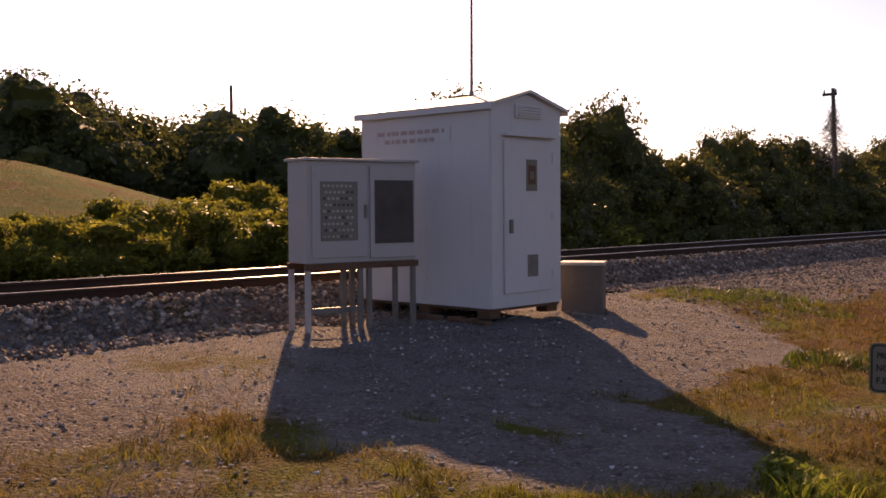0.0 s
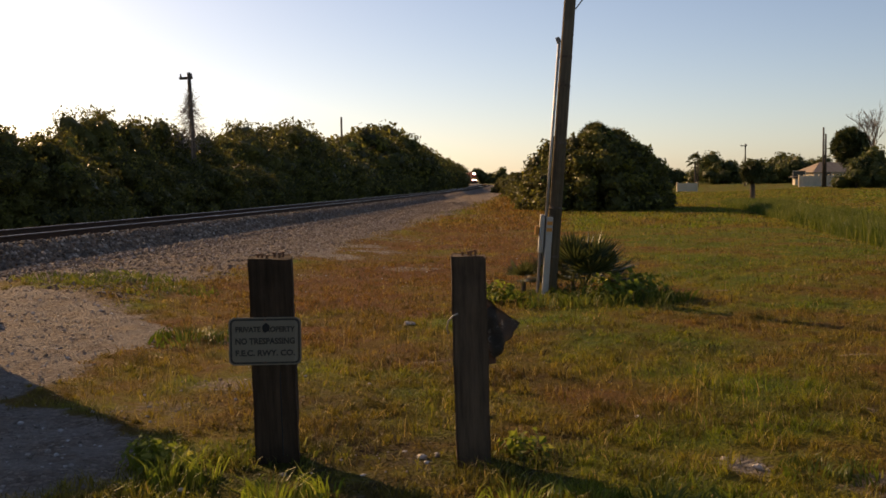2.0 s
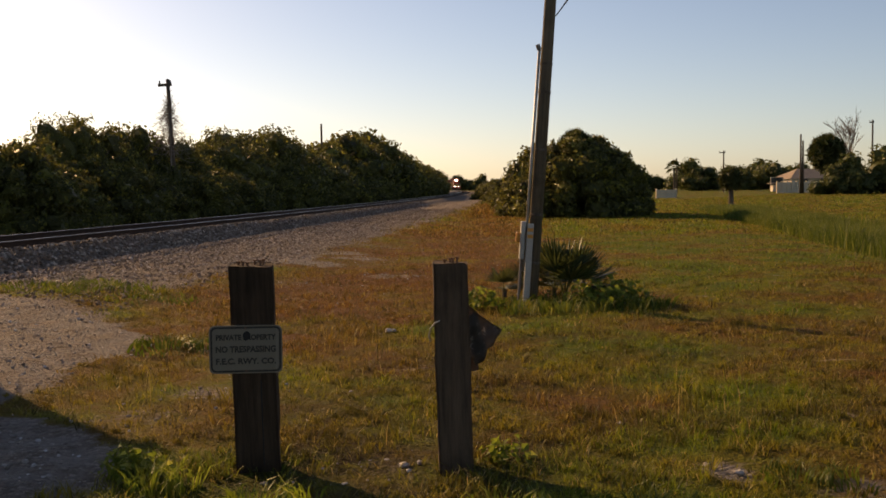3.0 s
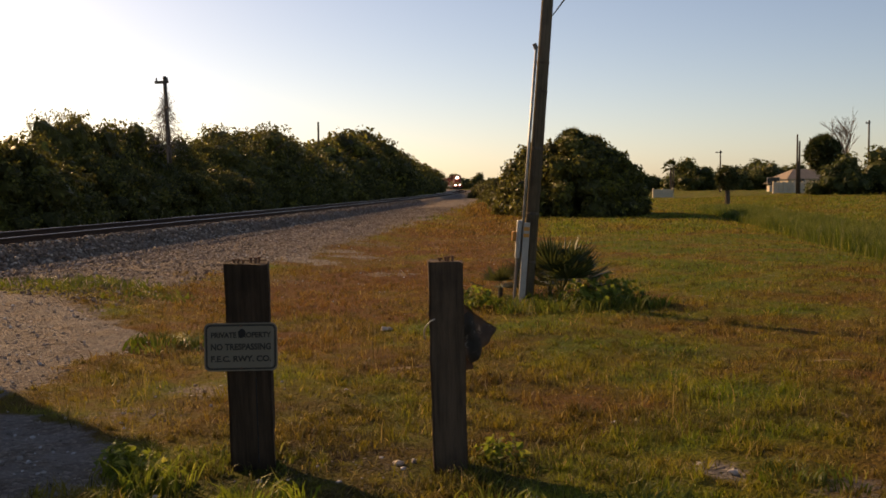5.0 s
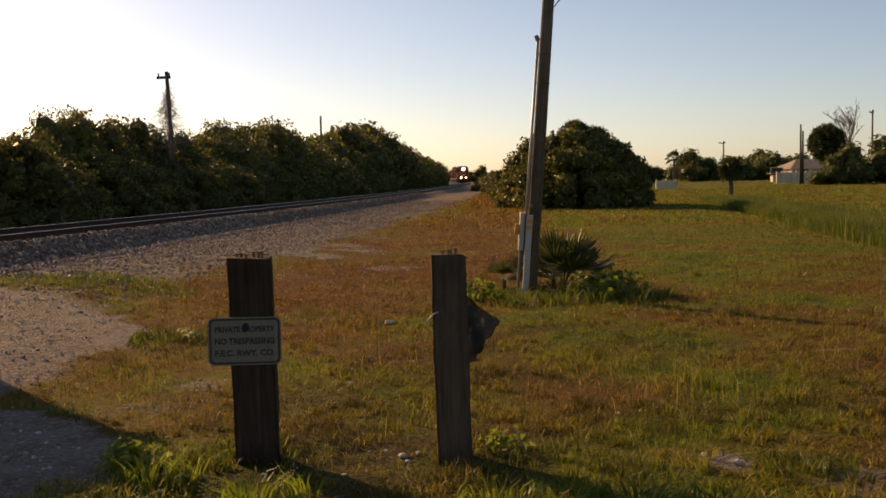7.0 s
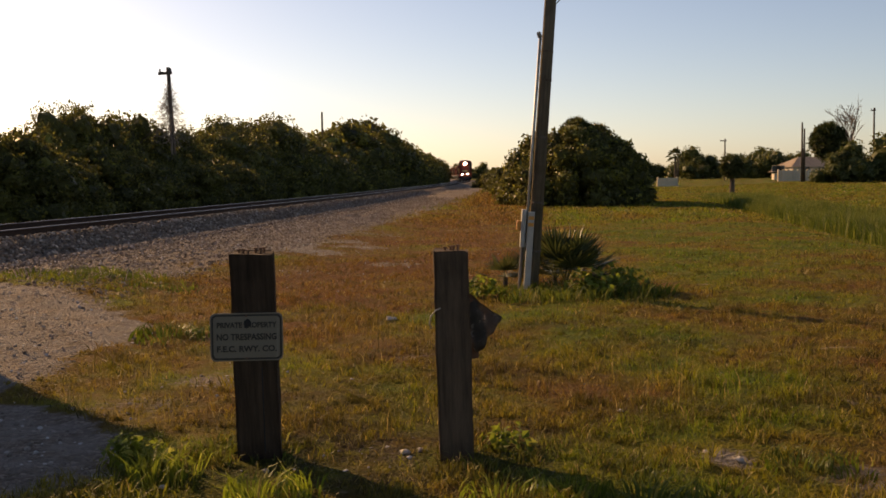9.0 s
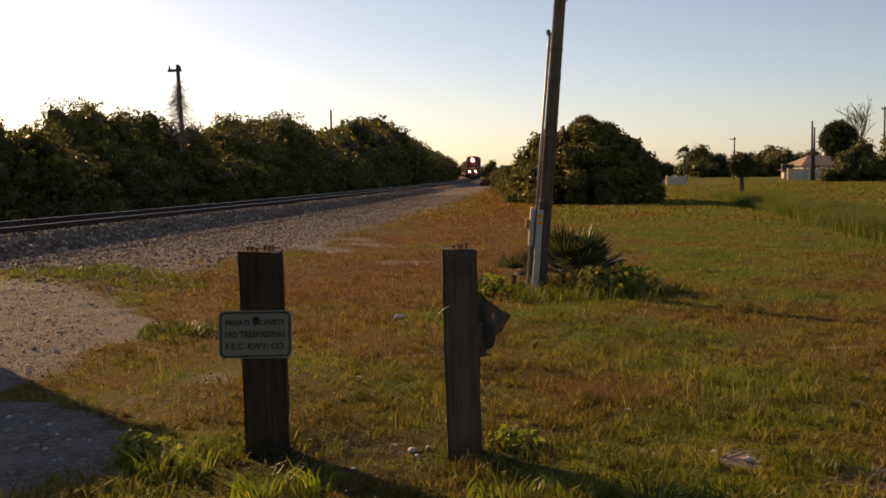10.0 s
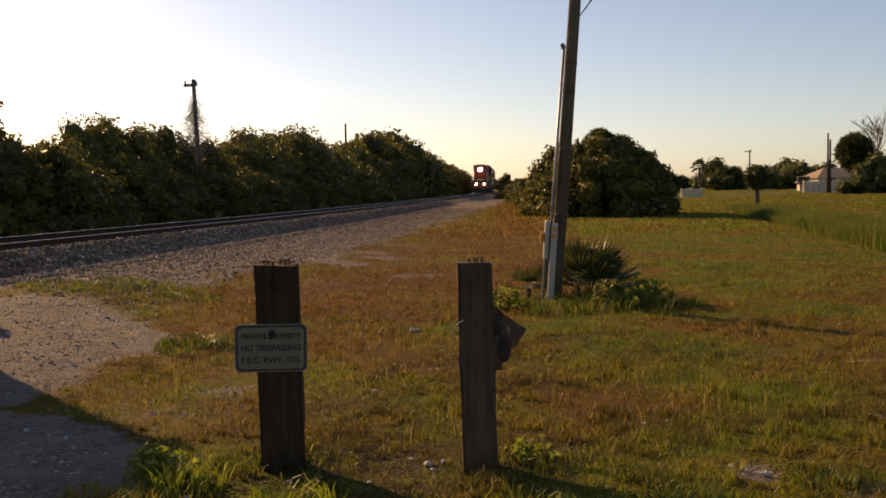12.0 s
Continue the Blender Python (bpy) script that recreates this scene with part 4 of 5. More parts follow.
def crown_mesh(name, lobes, leaves, size, seed, material=None, core=0.8):
    """Leaves spread over uneven lobes (x, y, z, r), with shaded inner masses of foliage."""
    rng = np.random.RandomState(seed)
    lo = np.array(lobes)
    wgt = lo[:, 3] ** 2
    k = rng.choice(len(lo), leaves, p=wgt / wgt.sum())
    d = rng.normal(size=(leaves, 3))
    d /= np.linalg.norm(d, axis=1, keepdims=True)
    bump = 1 + 0.16 * np.sin(d[:, 0] * 6 + k) * np.cos(d[:, 1] * 7 - k) + 0.10 * np.sin(d[:, 2] * 11 + 2 * k)
    rad = lo[k, 3] * bump * (0.62 + 0.46 * rng.beta(2.2, 1.6, leaves))
    pos = lo[k, :3] + d * rad[:, None] * np.array([1, 1, 0.85])
    nr = d + 0.9 * rng.normal(size=(leaves, 3))
    nr[:, 2] += 0.35
    nr /= np.linalg.norm(nr, axis=1, keepdims=True)
    keep = pos[:, 2] > 0.03
    V, F = leaf_quads(pos[keep], nr[keep], size * rng.uniform(0.6, 1.4, keep.sum()), rng)
    vs, fs, off = [V], [F], len(V)
    if core:
        bm = bmesh.new()
        bmesh.ops.create_icosphere(bm, subdivisions=2, radius=1.0)
        v0 = np.array([v.co[:] for v in bm.verts])
        f0 = np.array([[v.index for v in f.verts] for f in bm.faces])
        bm.free()
        for x, y, z, r in lobes:
            v = v0 * (r * core * (0.60 + 0.52 * rng.rand(len(v0), 1))) * np.array([1, 1, 0.85]) + np.array([x, y, z])
            v[:, 2] = np.maximum(v[:, 2], 0.0)
            vs.append(v)
            fs.append(f0 + off)
            off += len(v)
    return mesh_of(name, np.concatenate(vs), np.concatenate(fs), material or LEAF)


def limbs(height, spread, r, seed, n=5):
    rnd = random.Random(seed)
    bm = bmesh.new()
    add_rod(bm, (0, 0, -0.2), (0.05 * height * rnd.uniform(-1, 1), 0.04 * height, height * 0.55), r, r * 0.6, 9)
    for i in range(n):
        a = 2 * math.pi * i / n + rnd.uniform(-0.4, 0.4)
        z0 = height * rnd.uniform(0.25, 0.5)
        mid = Vector((math.cos(a) * spread * 0.35, math.sin(a) * spread * 0.35, height * rnd.uniform(0.42, 0.58)))
        add_rod(bm, (0, 0, z0), mid, r * 0.5, r * 0.3, 7)
        add_rod(bm, mid, mid + Vector((math.cos(a + 0.4) * spread * 0.3, math.sin(a + 0.4) * spread * 0.3, height * 0.12)), r * 0.3, r * 0.1, 6)
    return bm


def bush_lobes(w, h, n, seed, skirt=True):
    rnd = random.Random(seed)
    out = []
    for i in range(n):
        a, q = rnd.uniform(0, 2 * math.pi), rnd.random() ** 0.6
        r = rnd.uniform(0.16, 0.30) * h
        x, y = math.cos(a) * q * w * 0.5, math.sin(a) * q * w * 0.5
        top = h * (1 - 0.55 * q * q) - r * 0.85
        z = rnd.uniform(0.25 if skirt else 0.45, 1.0) * top
        out.append((x, y, max(z, r * 0.5), r))
    return out


def tree_proto(name, label, w, h, n, leaves, size, seed, material=None, skirt=True, core=0.8, category="tree"):
    t = root(name, Matrix.Identity(4), label, category)
    part("trunk", limbs(h, w * 0.5, 0.035 * h, seed), BARK, t)
    c = new("crown", crown_mesh("crown", bush_lobes(w, h, n, seed, skirt), leaves, size, seed, material, core))
    c.parent = t
    return t


def place(proto, used, x, y, s, turn, sz=1.0, label="", group=""):
    """The first place takes the thing itself, the next ones copies."""
    m = pose(x, y, gz(x, y) - 0.05, 0, 0, turn)
    if id(proto) in used:
        o = copy_thing(proto, m)
    else:
        used.add(id(proto))
        o = proto
        o.matrix_basis = m
    o.scale = (s, s, s * sz)
    return tagged(o, label, "", group)


def dome_lobes(w, h, seed, r=0.17):
    """Lobes set over a full round dome that comes down to the ground."""
    rnd = random.Random(seed)
    out = [(0.0, 0.0, h * 0.38, h * 0.40)]
    for ring, (el, n) in enumerate(((4, 13), (24, 12), (46, 9), (68, 5), (88, 1))):
        for i in range(n):
            a = 2 * math.pi * (i + 0.5 * (ring % 2)) / n + rnd.uniform(-0.15, 0.15)
            e = radians(el + rnd.uniform(-6, 6))
            q = rnd.uniform(0.84, 1.03)
            lr = h * r * rnd.uniform(0.8, 1.35)
            out.append((math.cos(a) * math.cos(e) * (w * 0.5 - lr * 0.6) * q, math.sin(a) * math.cos(e) * (w * 0.5 - lr * 0.6) * q, max(lr * 0.5, math.sin(e) * (h - lr * 0.8) * q), lr))
    return out


def dome_proto(name, label, w, h, leaves, size, seed, material, category="tree"):
    t = root(name, Matrix.Identity(4), label, category)
    part("trunk", limbs(h, w * 0.5, 0.035 * h, seed), BARK, t)
    c = new("crown", crown_mesh("crown", dome_lobes(w, h, seed), leaves, size, seed, material))
    c.parent = t
    return t


ROW_Y = [24, 30, 32.5, 35, 36.6, 39.3, 42, 45, 48.8, 51, 57, 63, 66.7, 74, 82, 89, 100, 120, 137, 161, 221, 330]
ROW_H = [4.6, 4.4, 5.1, 4.2, 3.5, 3.9, 4.5, 4.9, 5.0, 4.2, 4.3, 4.7, 5.6, 6.1, 5.5, 5.2, 6.4, 9.0, 8.0, 6.9, 7.0, 7.5]


def hedgerow():
    rnd = random.Random(31)
    label = "dense dark green broadleaf tree overgrown with vines by the track"
    near = [tree_proto("hedge_tree", label, 6.0, 5.0, 30, 17000, 0.19, 40 + i) for i in range(3)]
    protos = [tree_proto("hedge_tree", label, 6.2, 5.0, 26, 6500, 0.30, 44 + i) for i in range(3)]
    mounds = [dome_proto("hedge_bush", "vine-covered dark green mound with sunlit leaf tips by the track", 5.4, 3.0, 16000, 0.16, 60 + i, LEAF, "bush") for i in range(3)]
    low = [tree_proto("hedge_bush", "low dark green bush with sunlit leaf tips by the track", 4.4, 2.7, 16, 5000, 0.22, 65 + i, LEAF, category="bush") for i in range(2)]
    scrub = [tree_proto("scrub_bush", "low sunlit green scrub bush behind the track", 4.6, 2.4, 24, 8000, 0.17, 70 + i, LEAF_LOW, category="bush") for i in range(3)]
    used = set()
    y, i = 24.0, 0
    while y < 330:
        back = float(track_x(y))
        h = float(np.interp(y, ROW_Y, ROW_H))
        kind = near if y < 80 else protos
        s = h / 5.0 * 1.06
        o = place(kind[i % 3], used, back - 9.2 - rnd.uniform(0, 1.4), y, s, rnd.uniform(0, 360), rnd.uniform(0.97, 1.05), group="hedgerow trees")
        if y < 60:
            o.scale.x, o.scale.y = 0.72 * s, 0.72 * s
        if y < 85:
            q = rnd.uniform(0.74, 1.05)
            place(mounds[i % 3], used, back - 6.6 - rnd.uniform(0, 1.1), y + rnd.uniform(-0.8, 0.8), q, rnd.uniform(0, 360), rnd.uniform(0.86, 1.06), group="hedgerow bushes")
        elif y < 200:
            place(low[i % 2], used, back - 5.8 - rnd.uniform(0, 0.8), y + rnd.uniform(-1, 1), rnd.uniform(0.9, 1.3), rnd.uniform(0, 360), group="hedgerow bushes")
        if y < 130 and i % 2:
            place(protos[i % 3], used, back - 13.5 - rnd.uniform(0, 3), y + 1, s * 0.86, rnd.uniform(0, 360), group="hedgerow trees")
        y += (2.5 if y < 60 else 3.2) + 0.014 * y
        i += 1
    # scrub behind the track, under the rise, climbing towards the hedge
    for k in range(46):
        yy = 4.0 + 0.47 * k + rnd.uniform(-0.5, 0.5)
        d = -6.8 - 7.5 * rnd.random() ** 1.4
        s = rnd.uniform(0.36, 0.56) + 0.0085 * k - 0.012 * (d + 6.8)
        o = place(scrub[k % 3], used, float(track_x(yy)) + d, yy, s, rnd.uniform(0, 360), rnd.uniform(0.75, 1.1), group="scrub bushes")
        o.scale.x *= rnd.uniform(1.1, 1.6)
    # the round thicket in the field
    thick = "dark rounded thicket tree standing in the field"
    for k, (x, yy, w, h) in enumerate(((5.6, 48.6, 6.0, 4.25), (7.2, 49.4, 4.2, 3.5), (4.1, 51.0, 4.6, 3.7), (6.6, 52.6, 5.2, 4.2))):
        o = dome_proto("thicket_tree", thick, w, h, 16000, 0.22, 300 + k, LEAF)
        o.matrix_basis = pose(x, yy, gz(x, yy) - 0.05)
        tagged(o, thick, "tree", "thicket")
    for x, yy, s, k in ((3.9, 54.5, 0.85, 0), (4.3, 60.0, 0.95, 1), (4.6, 67, 1.05, 0)):
        place(low[k], used, x, yy, s, rnd.uniform(0, 360), 1.0, "dark bush at the thicket's foot", "thicket")
    for k in range(17):
        yy = 82 + 13 * k
        place((protos if k % 2 else low)[k % 2], used, float(track_x(yy)) + (7.2 if yy < 105 else 6.2) + rnd.uniform(0, 1.6), yy, (0.62 if k % 2 else 1.1) * (1 + 0.02 * k), rnd.uniform(0, 360), group="trackside growth")


hedgerow()


def far_trees():
    rnd = random.Random(77)
    far = [tree_proto("distant_tree", "distant hazy green tree", 7.5, 7.0, 20, 3000, 0.5, 80 + i, LEAF_FAR, False) for i in range(3)]
    mid = [tree_proto("broadleaf_tree", "rounded green broadleaf tree behind the mown rise", 7.5, 7.0, 26, 8000, 0.26, 90 + i, LEAF_FAR, False, 0.7) for i in range(3)]
    used = set()
    # behind the rise and the shelter, on the left
    for k, (x, y, top) in enumerate([(-50.1, 29.1, 8.7), (-44.2, 27.2, 8.3), (-48.4, 31.8, 8.6), (-50.5, 35.9, 7.3), (-47.6, 36.5, 7.3), (-51.3, 41.5, 8.2), (-45.8, 38.7, 7.6), (-42.8, 39.0, 7.7), (-46.2, 44.2, 7.9), (-42.0, 42.8, 6.8), (-39.2, 42.7, 6.4), (-41.9, 48.3, 7.2), (-31.9, 44.7, 7.9), (-36.5, 46.0, 7.2), (-28.5, 44.0, 6.6)]):
        h = top * 1.07 - gz(x, y)
        o = place(mid[k % 3], used, x, y, max(0.62, h / 7.0), rnd.uniform(0, 360), 1.0, group="trees behind the rise")
        o.scale.z = h / 7.0
    # the far side of the field, right
    for i in range(44):
        x, y = 18 + 2.1 * i + rnd.uniform(-1, 1), 188 + rnd.uniform(-4, 40) + 0.5 * i
        place(far[i % 3], used, x, y, rnd.uniform(0.6, 0.95), rnd.uniform(0, 360), group="trees past the field")
    for i in range(10):
        x, y = -30 + 7 * i, 560 + rnd.uniform(-20, 20)
        place(far[i % 3], used, x, y, rnd.uniform(1.0, 1.5), rnd.uniform(0, 360), group="trees at the end of the line")
    # big shrub by the house and the green behind the palm
    for x, y, s in ((37.0, 97, 0.60), (40.5, 98, 0.70), (43.8, 99, 0.72), (47, 101, 0.74), (35.2, 96.5, 0.42)):
        place(far[0], used, x, y, s, rnd.uniform(0, 360), group="shrubs by the house")


far_trees()


def palm_fronds(n, length, seed, droop=0.5, lo=-0.4, hi=1.0, blades=14, wide=0.028):
    """Fan leaves on stalks: every fan is a wheel of narrow folded blades."""
    rnd = random.Random(seed)
    V, F = [], []
    for i in range(n):
        a = 2.399963 * i + rnd.uniform(-0.2, 0.2)
        el = lo + (hi - lo) * ((i + 0.5) / n) ** 0.9
        d = Vector((math.cos(a) * math.cos(el), math.sin(a) * math.cos(el), math.sin(el)))
        side = Vector((-math.sin(a), math.cos(a), 0))
        up = d.cross(side) * -1
        hub = d * length * rnd.uniform(0.42, 0.55)
        b = len(V)
        w = side * 0.012 * length
        V += [w, -w, hub - w * 0.6, hub + w * 0.6]
        F.append((b, b + 1, b + 2, b + 3))
        for j in range(blades):
            q = (j / (blades - 1) - 0.5) * 2.5
            bd = (d * math.cos(q) + side * math.sin(q)).normalized()
            ln = length * (0.62 - 0.10 * abs(q)) * rnd.uniform(0.85, 1.1)
            perp = bd.cross(up).normalized() * length * wide
            mid = hub + bd * ln * 0.55 - up * (-0.03) * length
            tip = hub + bd * ln + Vector((0, 0, -droop * ln * rnd.uniform(0.15, 0.55)))
            b = len(V)
            V += [hub, mid + perp, tip, mid - perp]
            F += [(b, b + 1, b + 2), (b, b + 2, b + 3)]
    return V, F


def cabbage_palm(x, y, trunk, r, seed, label, fronds=70, filler=1500):
    p = root("cabbage_palm", pose(x, y, gz(x, y), 0, 0, seed * 40), label, "palm tree", "palms")
    bm = bmesh.new()
    for i in range(8):
        z0, z1 = trunk * i / 8, trunk * (i + 1) / 8
        add_rod(bm, (0, 0, z0 - (0.2 if i == 0 else 0)), (0, 0, z1), 0.19 - 0.006 * i, 0.17 - 0.006 * i, 9)
    part("trunk", bm, BARK, p)
    V, F = palm_fronds(fronds, r * 0.92, seed, 0.3 if filler else 0.9, -1.1 if filler else -0.5, 1.5, 13, 0.04)
    rng = np.random.RandomState(seed)
    d = rng.normal(size=(filler, 3))
    d /= np.linalg.norm(d, axis=1, keepdims=True)
    nr = rng.normal(size=(filler, 3))
    nr /= np.linalg.norm(nr, axis=1, keepdims=True)
    V2, F2 = leaf_quads(d * r * 0.82 * rng.rand(filler, 1) ** 0.4, nr, r * 0.42 * rng.uniform(0.6, 1.3, filler), rng, 0.22)
    F = list(F) + [tuple(int(i) + len(V) for i in f) for f in F2]
    V = list(V) + [Vector(v) for v in V2]
    c = new("crown", mesh_of("crown", [v + Vector((0, 0, trunk)) for v in V], F, PALM))
    c.parent = p
    return p


cabbage_palm(17.5, 66.0, 1.95, 0.92, 1, "small round-headed cabbage palm standing in the field")
cabbage_palm(37.1, 103.5, 4.1, 2.25, 2, "tall round-headed cabbage palm by the house")
cabbage_palm(5.6, 49.4, 3.35, 1.0, 3, "cabbage palm rising out of the thicket")
cabbage_palm(6.6, 50.4, 3.1, 1.0, 4, "cabbage palm rising out of the thicket")
cabbage_palm(30.6, 146, 3.9, 1.5, 5, "ragged distant palm past the field", 20, 0)


def palmetto(x, y, r, seed, n=12, blades=15):
    p = root("saw_palmetto", pose(x, y, gz(x, y), 0, 0, seed * 33), "saw palmetto with stiff fan leaves at the pole's foot", "palmetto", "palmettos")
    V, F = palm_fronds(n, r, seed, 0.2, 0.12, 1.4, blades)
    part("stem", rod((0, 0, -0.05), (0.03, 0, 0.12), 0.04, 0.03, 8), BARK, p)
    c = new("fan_leaves", mesh_of("fan_leaves", [v + Vector((0, 0, 0.05)) for v in V], F, PALM))
    c.parent = p


palmetto(1.32, 13.05, 0.80, 1, 20)
palmetto(1.22, 13.4, 0.7, 3, 10)
palmetto(0.55, 13.25, 0.42, 2, 8)


def bare_tree(x, y, h, seed, label):
    t = root("bare_tree", pose(x, y, gz(x, y)), label, "tree")
    rnd = random.Random(seed)
    bm = bmesh.new()

    def grow(a, d, ln, r, depth):
        b = a + d * ln
        add_rod(bm, a, b, max(r, 0.014), max(r * 0.65, 0.010), 5 if depth else 4)
        if depth == 0:
            return
        for _ in range(3 if depth > 1 else 4):
            e = (d + Vector((rnd.uniform(-0.7, 0.7), rnd.uniform(-0.7, 0.7), rnd.uniform(-0.15, 0.5)))).normalized()
            grow(a + d * ln * rnd.uniform(0.5, 1.0), e, ln * rnd.uniform(0.55, 0.8), r * 0.55, depth - 1)

    grow(Vector((0, 0, -0.2)), Vector((0, 0, 1)), h * 0.36, h * 0.02, 5)
    part("crown", bm, DEAD, t)


bare_tree(40.8, 106, 9.8, 3, "leafless grey tree by the house")


def vine_tangle(x, y, z0, z1, r, seed):
    """Dead hanging vine round a pole: many thin twigs that droop from its middle."""
    t = root("dead_vine", pose(x, y, gz(x, y)), "dead grey vine tangle climbing a utility pole", "vine")
    rnd = random.Random(seed)
    bm = bmesh.new()
    add_rod(bm, (0, 0, -0.2), (0.05, -0.1, z0), 0.07, 0.05, 6)
    add_rod(bm, (0.05, -0.1, z0), (0.0, -0.1, z1), 0.05, 0.02, 6)
    for _ in range(420):
        k = rnd.random() ** 0.8
        a = rnd.uniform(0, 2 * math.pi)
        q = r * (1.05 - k) * rnd.uniform(0.25, 1.0) + 0.12
        p = Vector((0.03 * rnd.uniform(-1, 1), -0.1, z0 + (z1 - z0) * k))
        for _ in range(3):
            n = p + Vector((math.cos(a) * q * 0.42, math.sin(a) * q * 0.42, rnd.uniform(-0.32, 0.2)))
            add_rod(bm, p, n, 0.009, 0.006, 3)
            p, a = n, a + rnd.uniform(-0.9, 0.9)
    part("vine", bm, DEAD, t)


vine_tangle(-14.6, 51.0, 3.2, 6.0, 1.35, 8)

# ---------------------------------------------------------------- houses and fences in the distance


def build_house(x, y, w, d, h, turn, name, label):
    t = root(name, pose(x, y, gz(x, y), 0, 0, turn), label, "house")
    part("wall", box(-w / 2, w / 2, -d / 2, d / 2, -0.2, h), STUCCO, t)
    bm = bmesh.new()
    q = [(-w / 2 - 0.5, -d / 2 - 0.5, h), (w / 2 + 0.5, -d / 2 - 0.5, h), (w / 2 + 0.5, d / 2 + 0.5, h), (-w / 2 - 0.5, d / 2 + 0.5, h), (-w / 2 + d * 0.35, 0, h + d * 0.24), (w / 2 - d * 0.35, 0, h + d * 0.24)]
    q = [bm.verts.new(v) for v in q]
    for f in ((0, 1, 5, 4), (1, 2, 5), (2, 3, 4, 5), (3, 0, 4), (3, 2, 1, 0)):
        bm.faces.new([q[i] for i in f])
    part("roof", bm, ROOFING, t)
    for i in range(3):
        wx = -w / 2 + w * (i + 0.7) / 3.4
        win = part("window", box(wx - 0.6, wx + 0.6, -d / 2 - 0.06, -d / 2 - 0.003, 0.9, 2.1), VINYL, t)
        part("pane", box(wx - 0.52, wx + 0.52, -d / 2 - 0.075, -d / 2 - 0.061, 0.98, 2.02), GLASS, win)
    return t


build_house(59.6, 172, 11, 7, 1.9, 6, "house", "low tan stucco house with a brown hip roof")
build_house(46.3, 150, 1.1, 1.6, 1.15, -4, "garden_shed", "small pale shed among trees past the field")
build_house(-48.4, 34.6, 7.5, 5, 3.0, 40, "house", "low house with a pale roof behind the mown rise")


def panel_fence(x0, y0, x1, y1, h, n, label):
    a, b = Vector((x0, y0)), Vector((x1, y1))
    ln = (b - a).length
    t = root("fence", pose(x0, y0, gz(x0, y0), 0, 0, math.degrees(math.atan2(b.y - a.y, b.x - a.x))), label, "fence")
    for i in range(n):
        u0, u1 = ln * i / n, ln * (i + 1) / n
        part("panel", box(u0 + 0.08, u1 - 0.08, -0.03, 0.03, 0.05, h), VINYL, t)
        part("post", box(u0 - 0.08, u0 + 0.08, -0.08, 0.08, -0.2, h + 0.12), VINYL, t)
    part("post", box(ln - 0.08, ln + 0.08, -0.08, 0.08, -0.2, h + 0.12), VINYL, t)


panel_fence(21.85, 113.5, 24.1, 114.0, 0.95, 2, "short cream fence panel past the field")
panel_fence(36.9, 119, 43.6, 122, 1.3, 10, "cream panel fence in front of the house")


def chain_fence():
    t = root("chain_link_fence", pose(40.5, 95, gz(40.5, 95), 0, 0, 4), "grey chain-link fence by the shrubs", "fence")
    for i in range(6):
        part("post", rod((2.5 * i, 0, -0.2), (2.5 * i, 0, 1.5), 0.035, 0.035, 8), STEEL, t)
    part("top_rail", rod((0, 0, 1.48), (12.5, 0, 1.48), 0.025, 0.025, 8), STEEL, t)
    bm = bmesh.new()
    for i in range(84):
        for s in (-1, 1):
            x = 0.15 * i
            add_rod(bm, (x, 0, 0.02 if s > 0 else 1.45), (x + 0.7, 0, 1.45 if s > 0 else 0.02), 0.006, 0.006, 3)
    part("mesh_wire", bm, STEEL, t)


chain_fence()

# ---------------------------------------------------------------- grass, weeds and reeds


def blades_object(name, label, x, y, h, seed, width=0.010, lean=0.5, material=None, per=1, category="grass"):
    """Bent two-segment blades, one island each."""
    rng = np.random.RandomState(seed)
    n = len(x)
    z = land_z(x, y) - 0.01
    a = rng.uniform(0, 2 * np.pi, n)
    b = rng.uniform(0, 2 * np.pi, n)
    l = h * lean * rng.uniform(0.2, 1.2, n)
    dx, dy = np.cos(a), np.sin(a)
    wd = width * rng.uniform(0.6, 1.3, n)
    wx, wy = np.cos(b) * wd, np.sin(b) * wd
    P = np.zeros((n, 5, 3))
    P[:, 0] = np.stack([x - wx, y - wy, z], 1)
    P[:, 1] = np.stack([x + wx, y + wy, z], 1)
    P[:, 2] = np.stack([x + dx * l * 0.35 + wx * 0.8, y + dy * l * 0.35 + wy * 0.8, z + h * 0.6], 1)
    P[:, 3] = np.stack([x + dx * l * 0.35 - wx * 0.8, y + dy * l * 0.35 - wy * 0.8, z + h * 0.6], 1)
    P[:, 4] = np.stack([x + dx * l, y + dy * l, z + h * rng.uniform(0.75, 1.0, n)], 1)
    i = np.arange(n) * 5
    F = np.concatenate([np.stack([i, i + 1, i + 2], 1), np.stack([i, i + 2, i + 3], 1), np.stack([i + 3, i + 2, i + 4], 1)])
    me = mesh_of(name, P.reshape(-1, 3), F, material or BLADE)
    at = me.attributes.new("dry", "FLOAT", "POINT")
    at.data.foreach_set("value", np.repeat(dry_w(x, y), 5).astype(np.float32))
    at = me.attributes.new("thatch_shade", "FLOAT", "POINT")
    at.data.foreach_set("value", np.repeat(thatch_shade_w(x, y), 5).astype(np.float32))
    return tagged(new(name, me), label, category, kind="stuff")


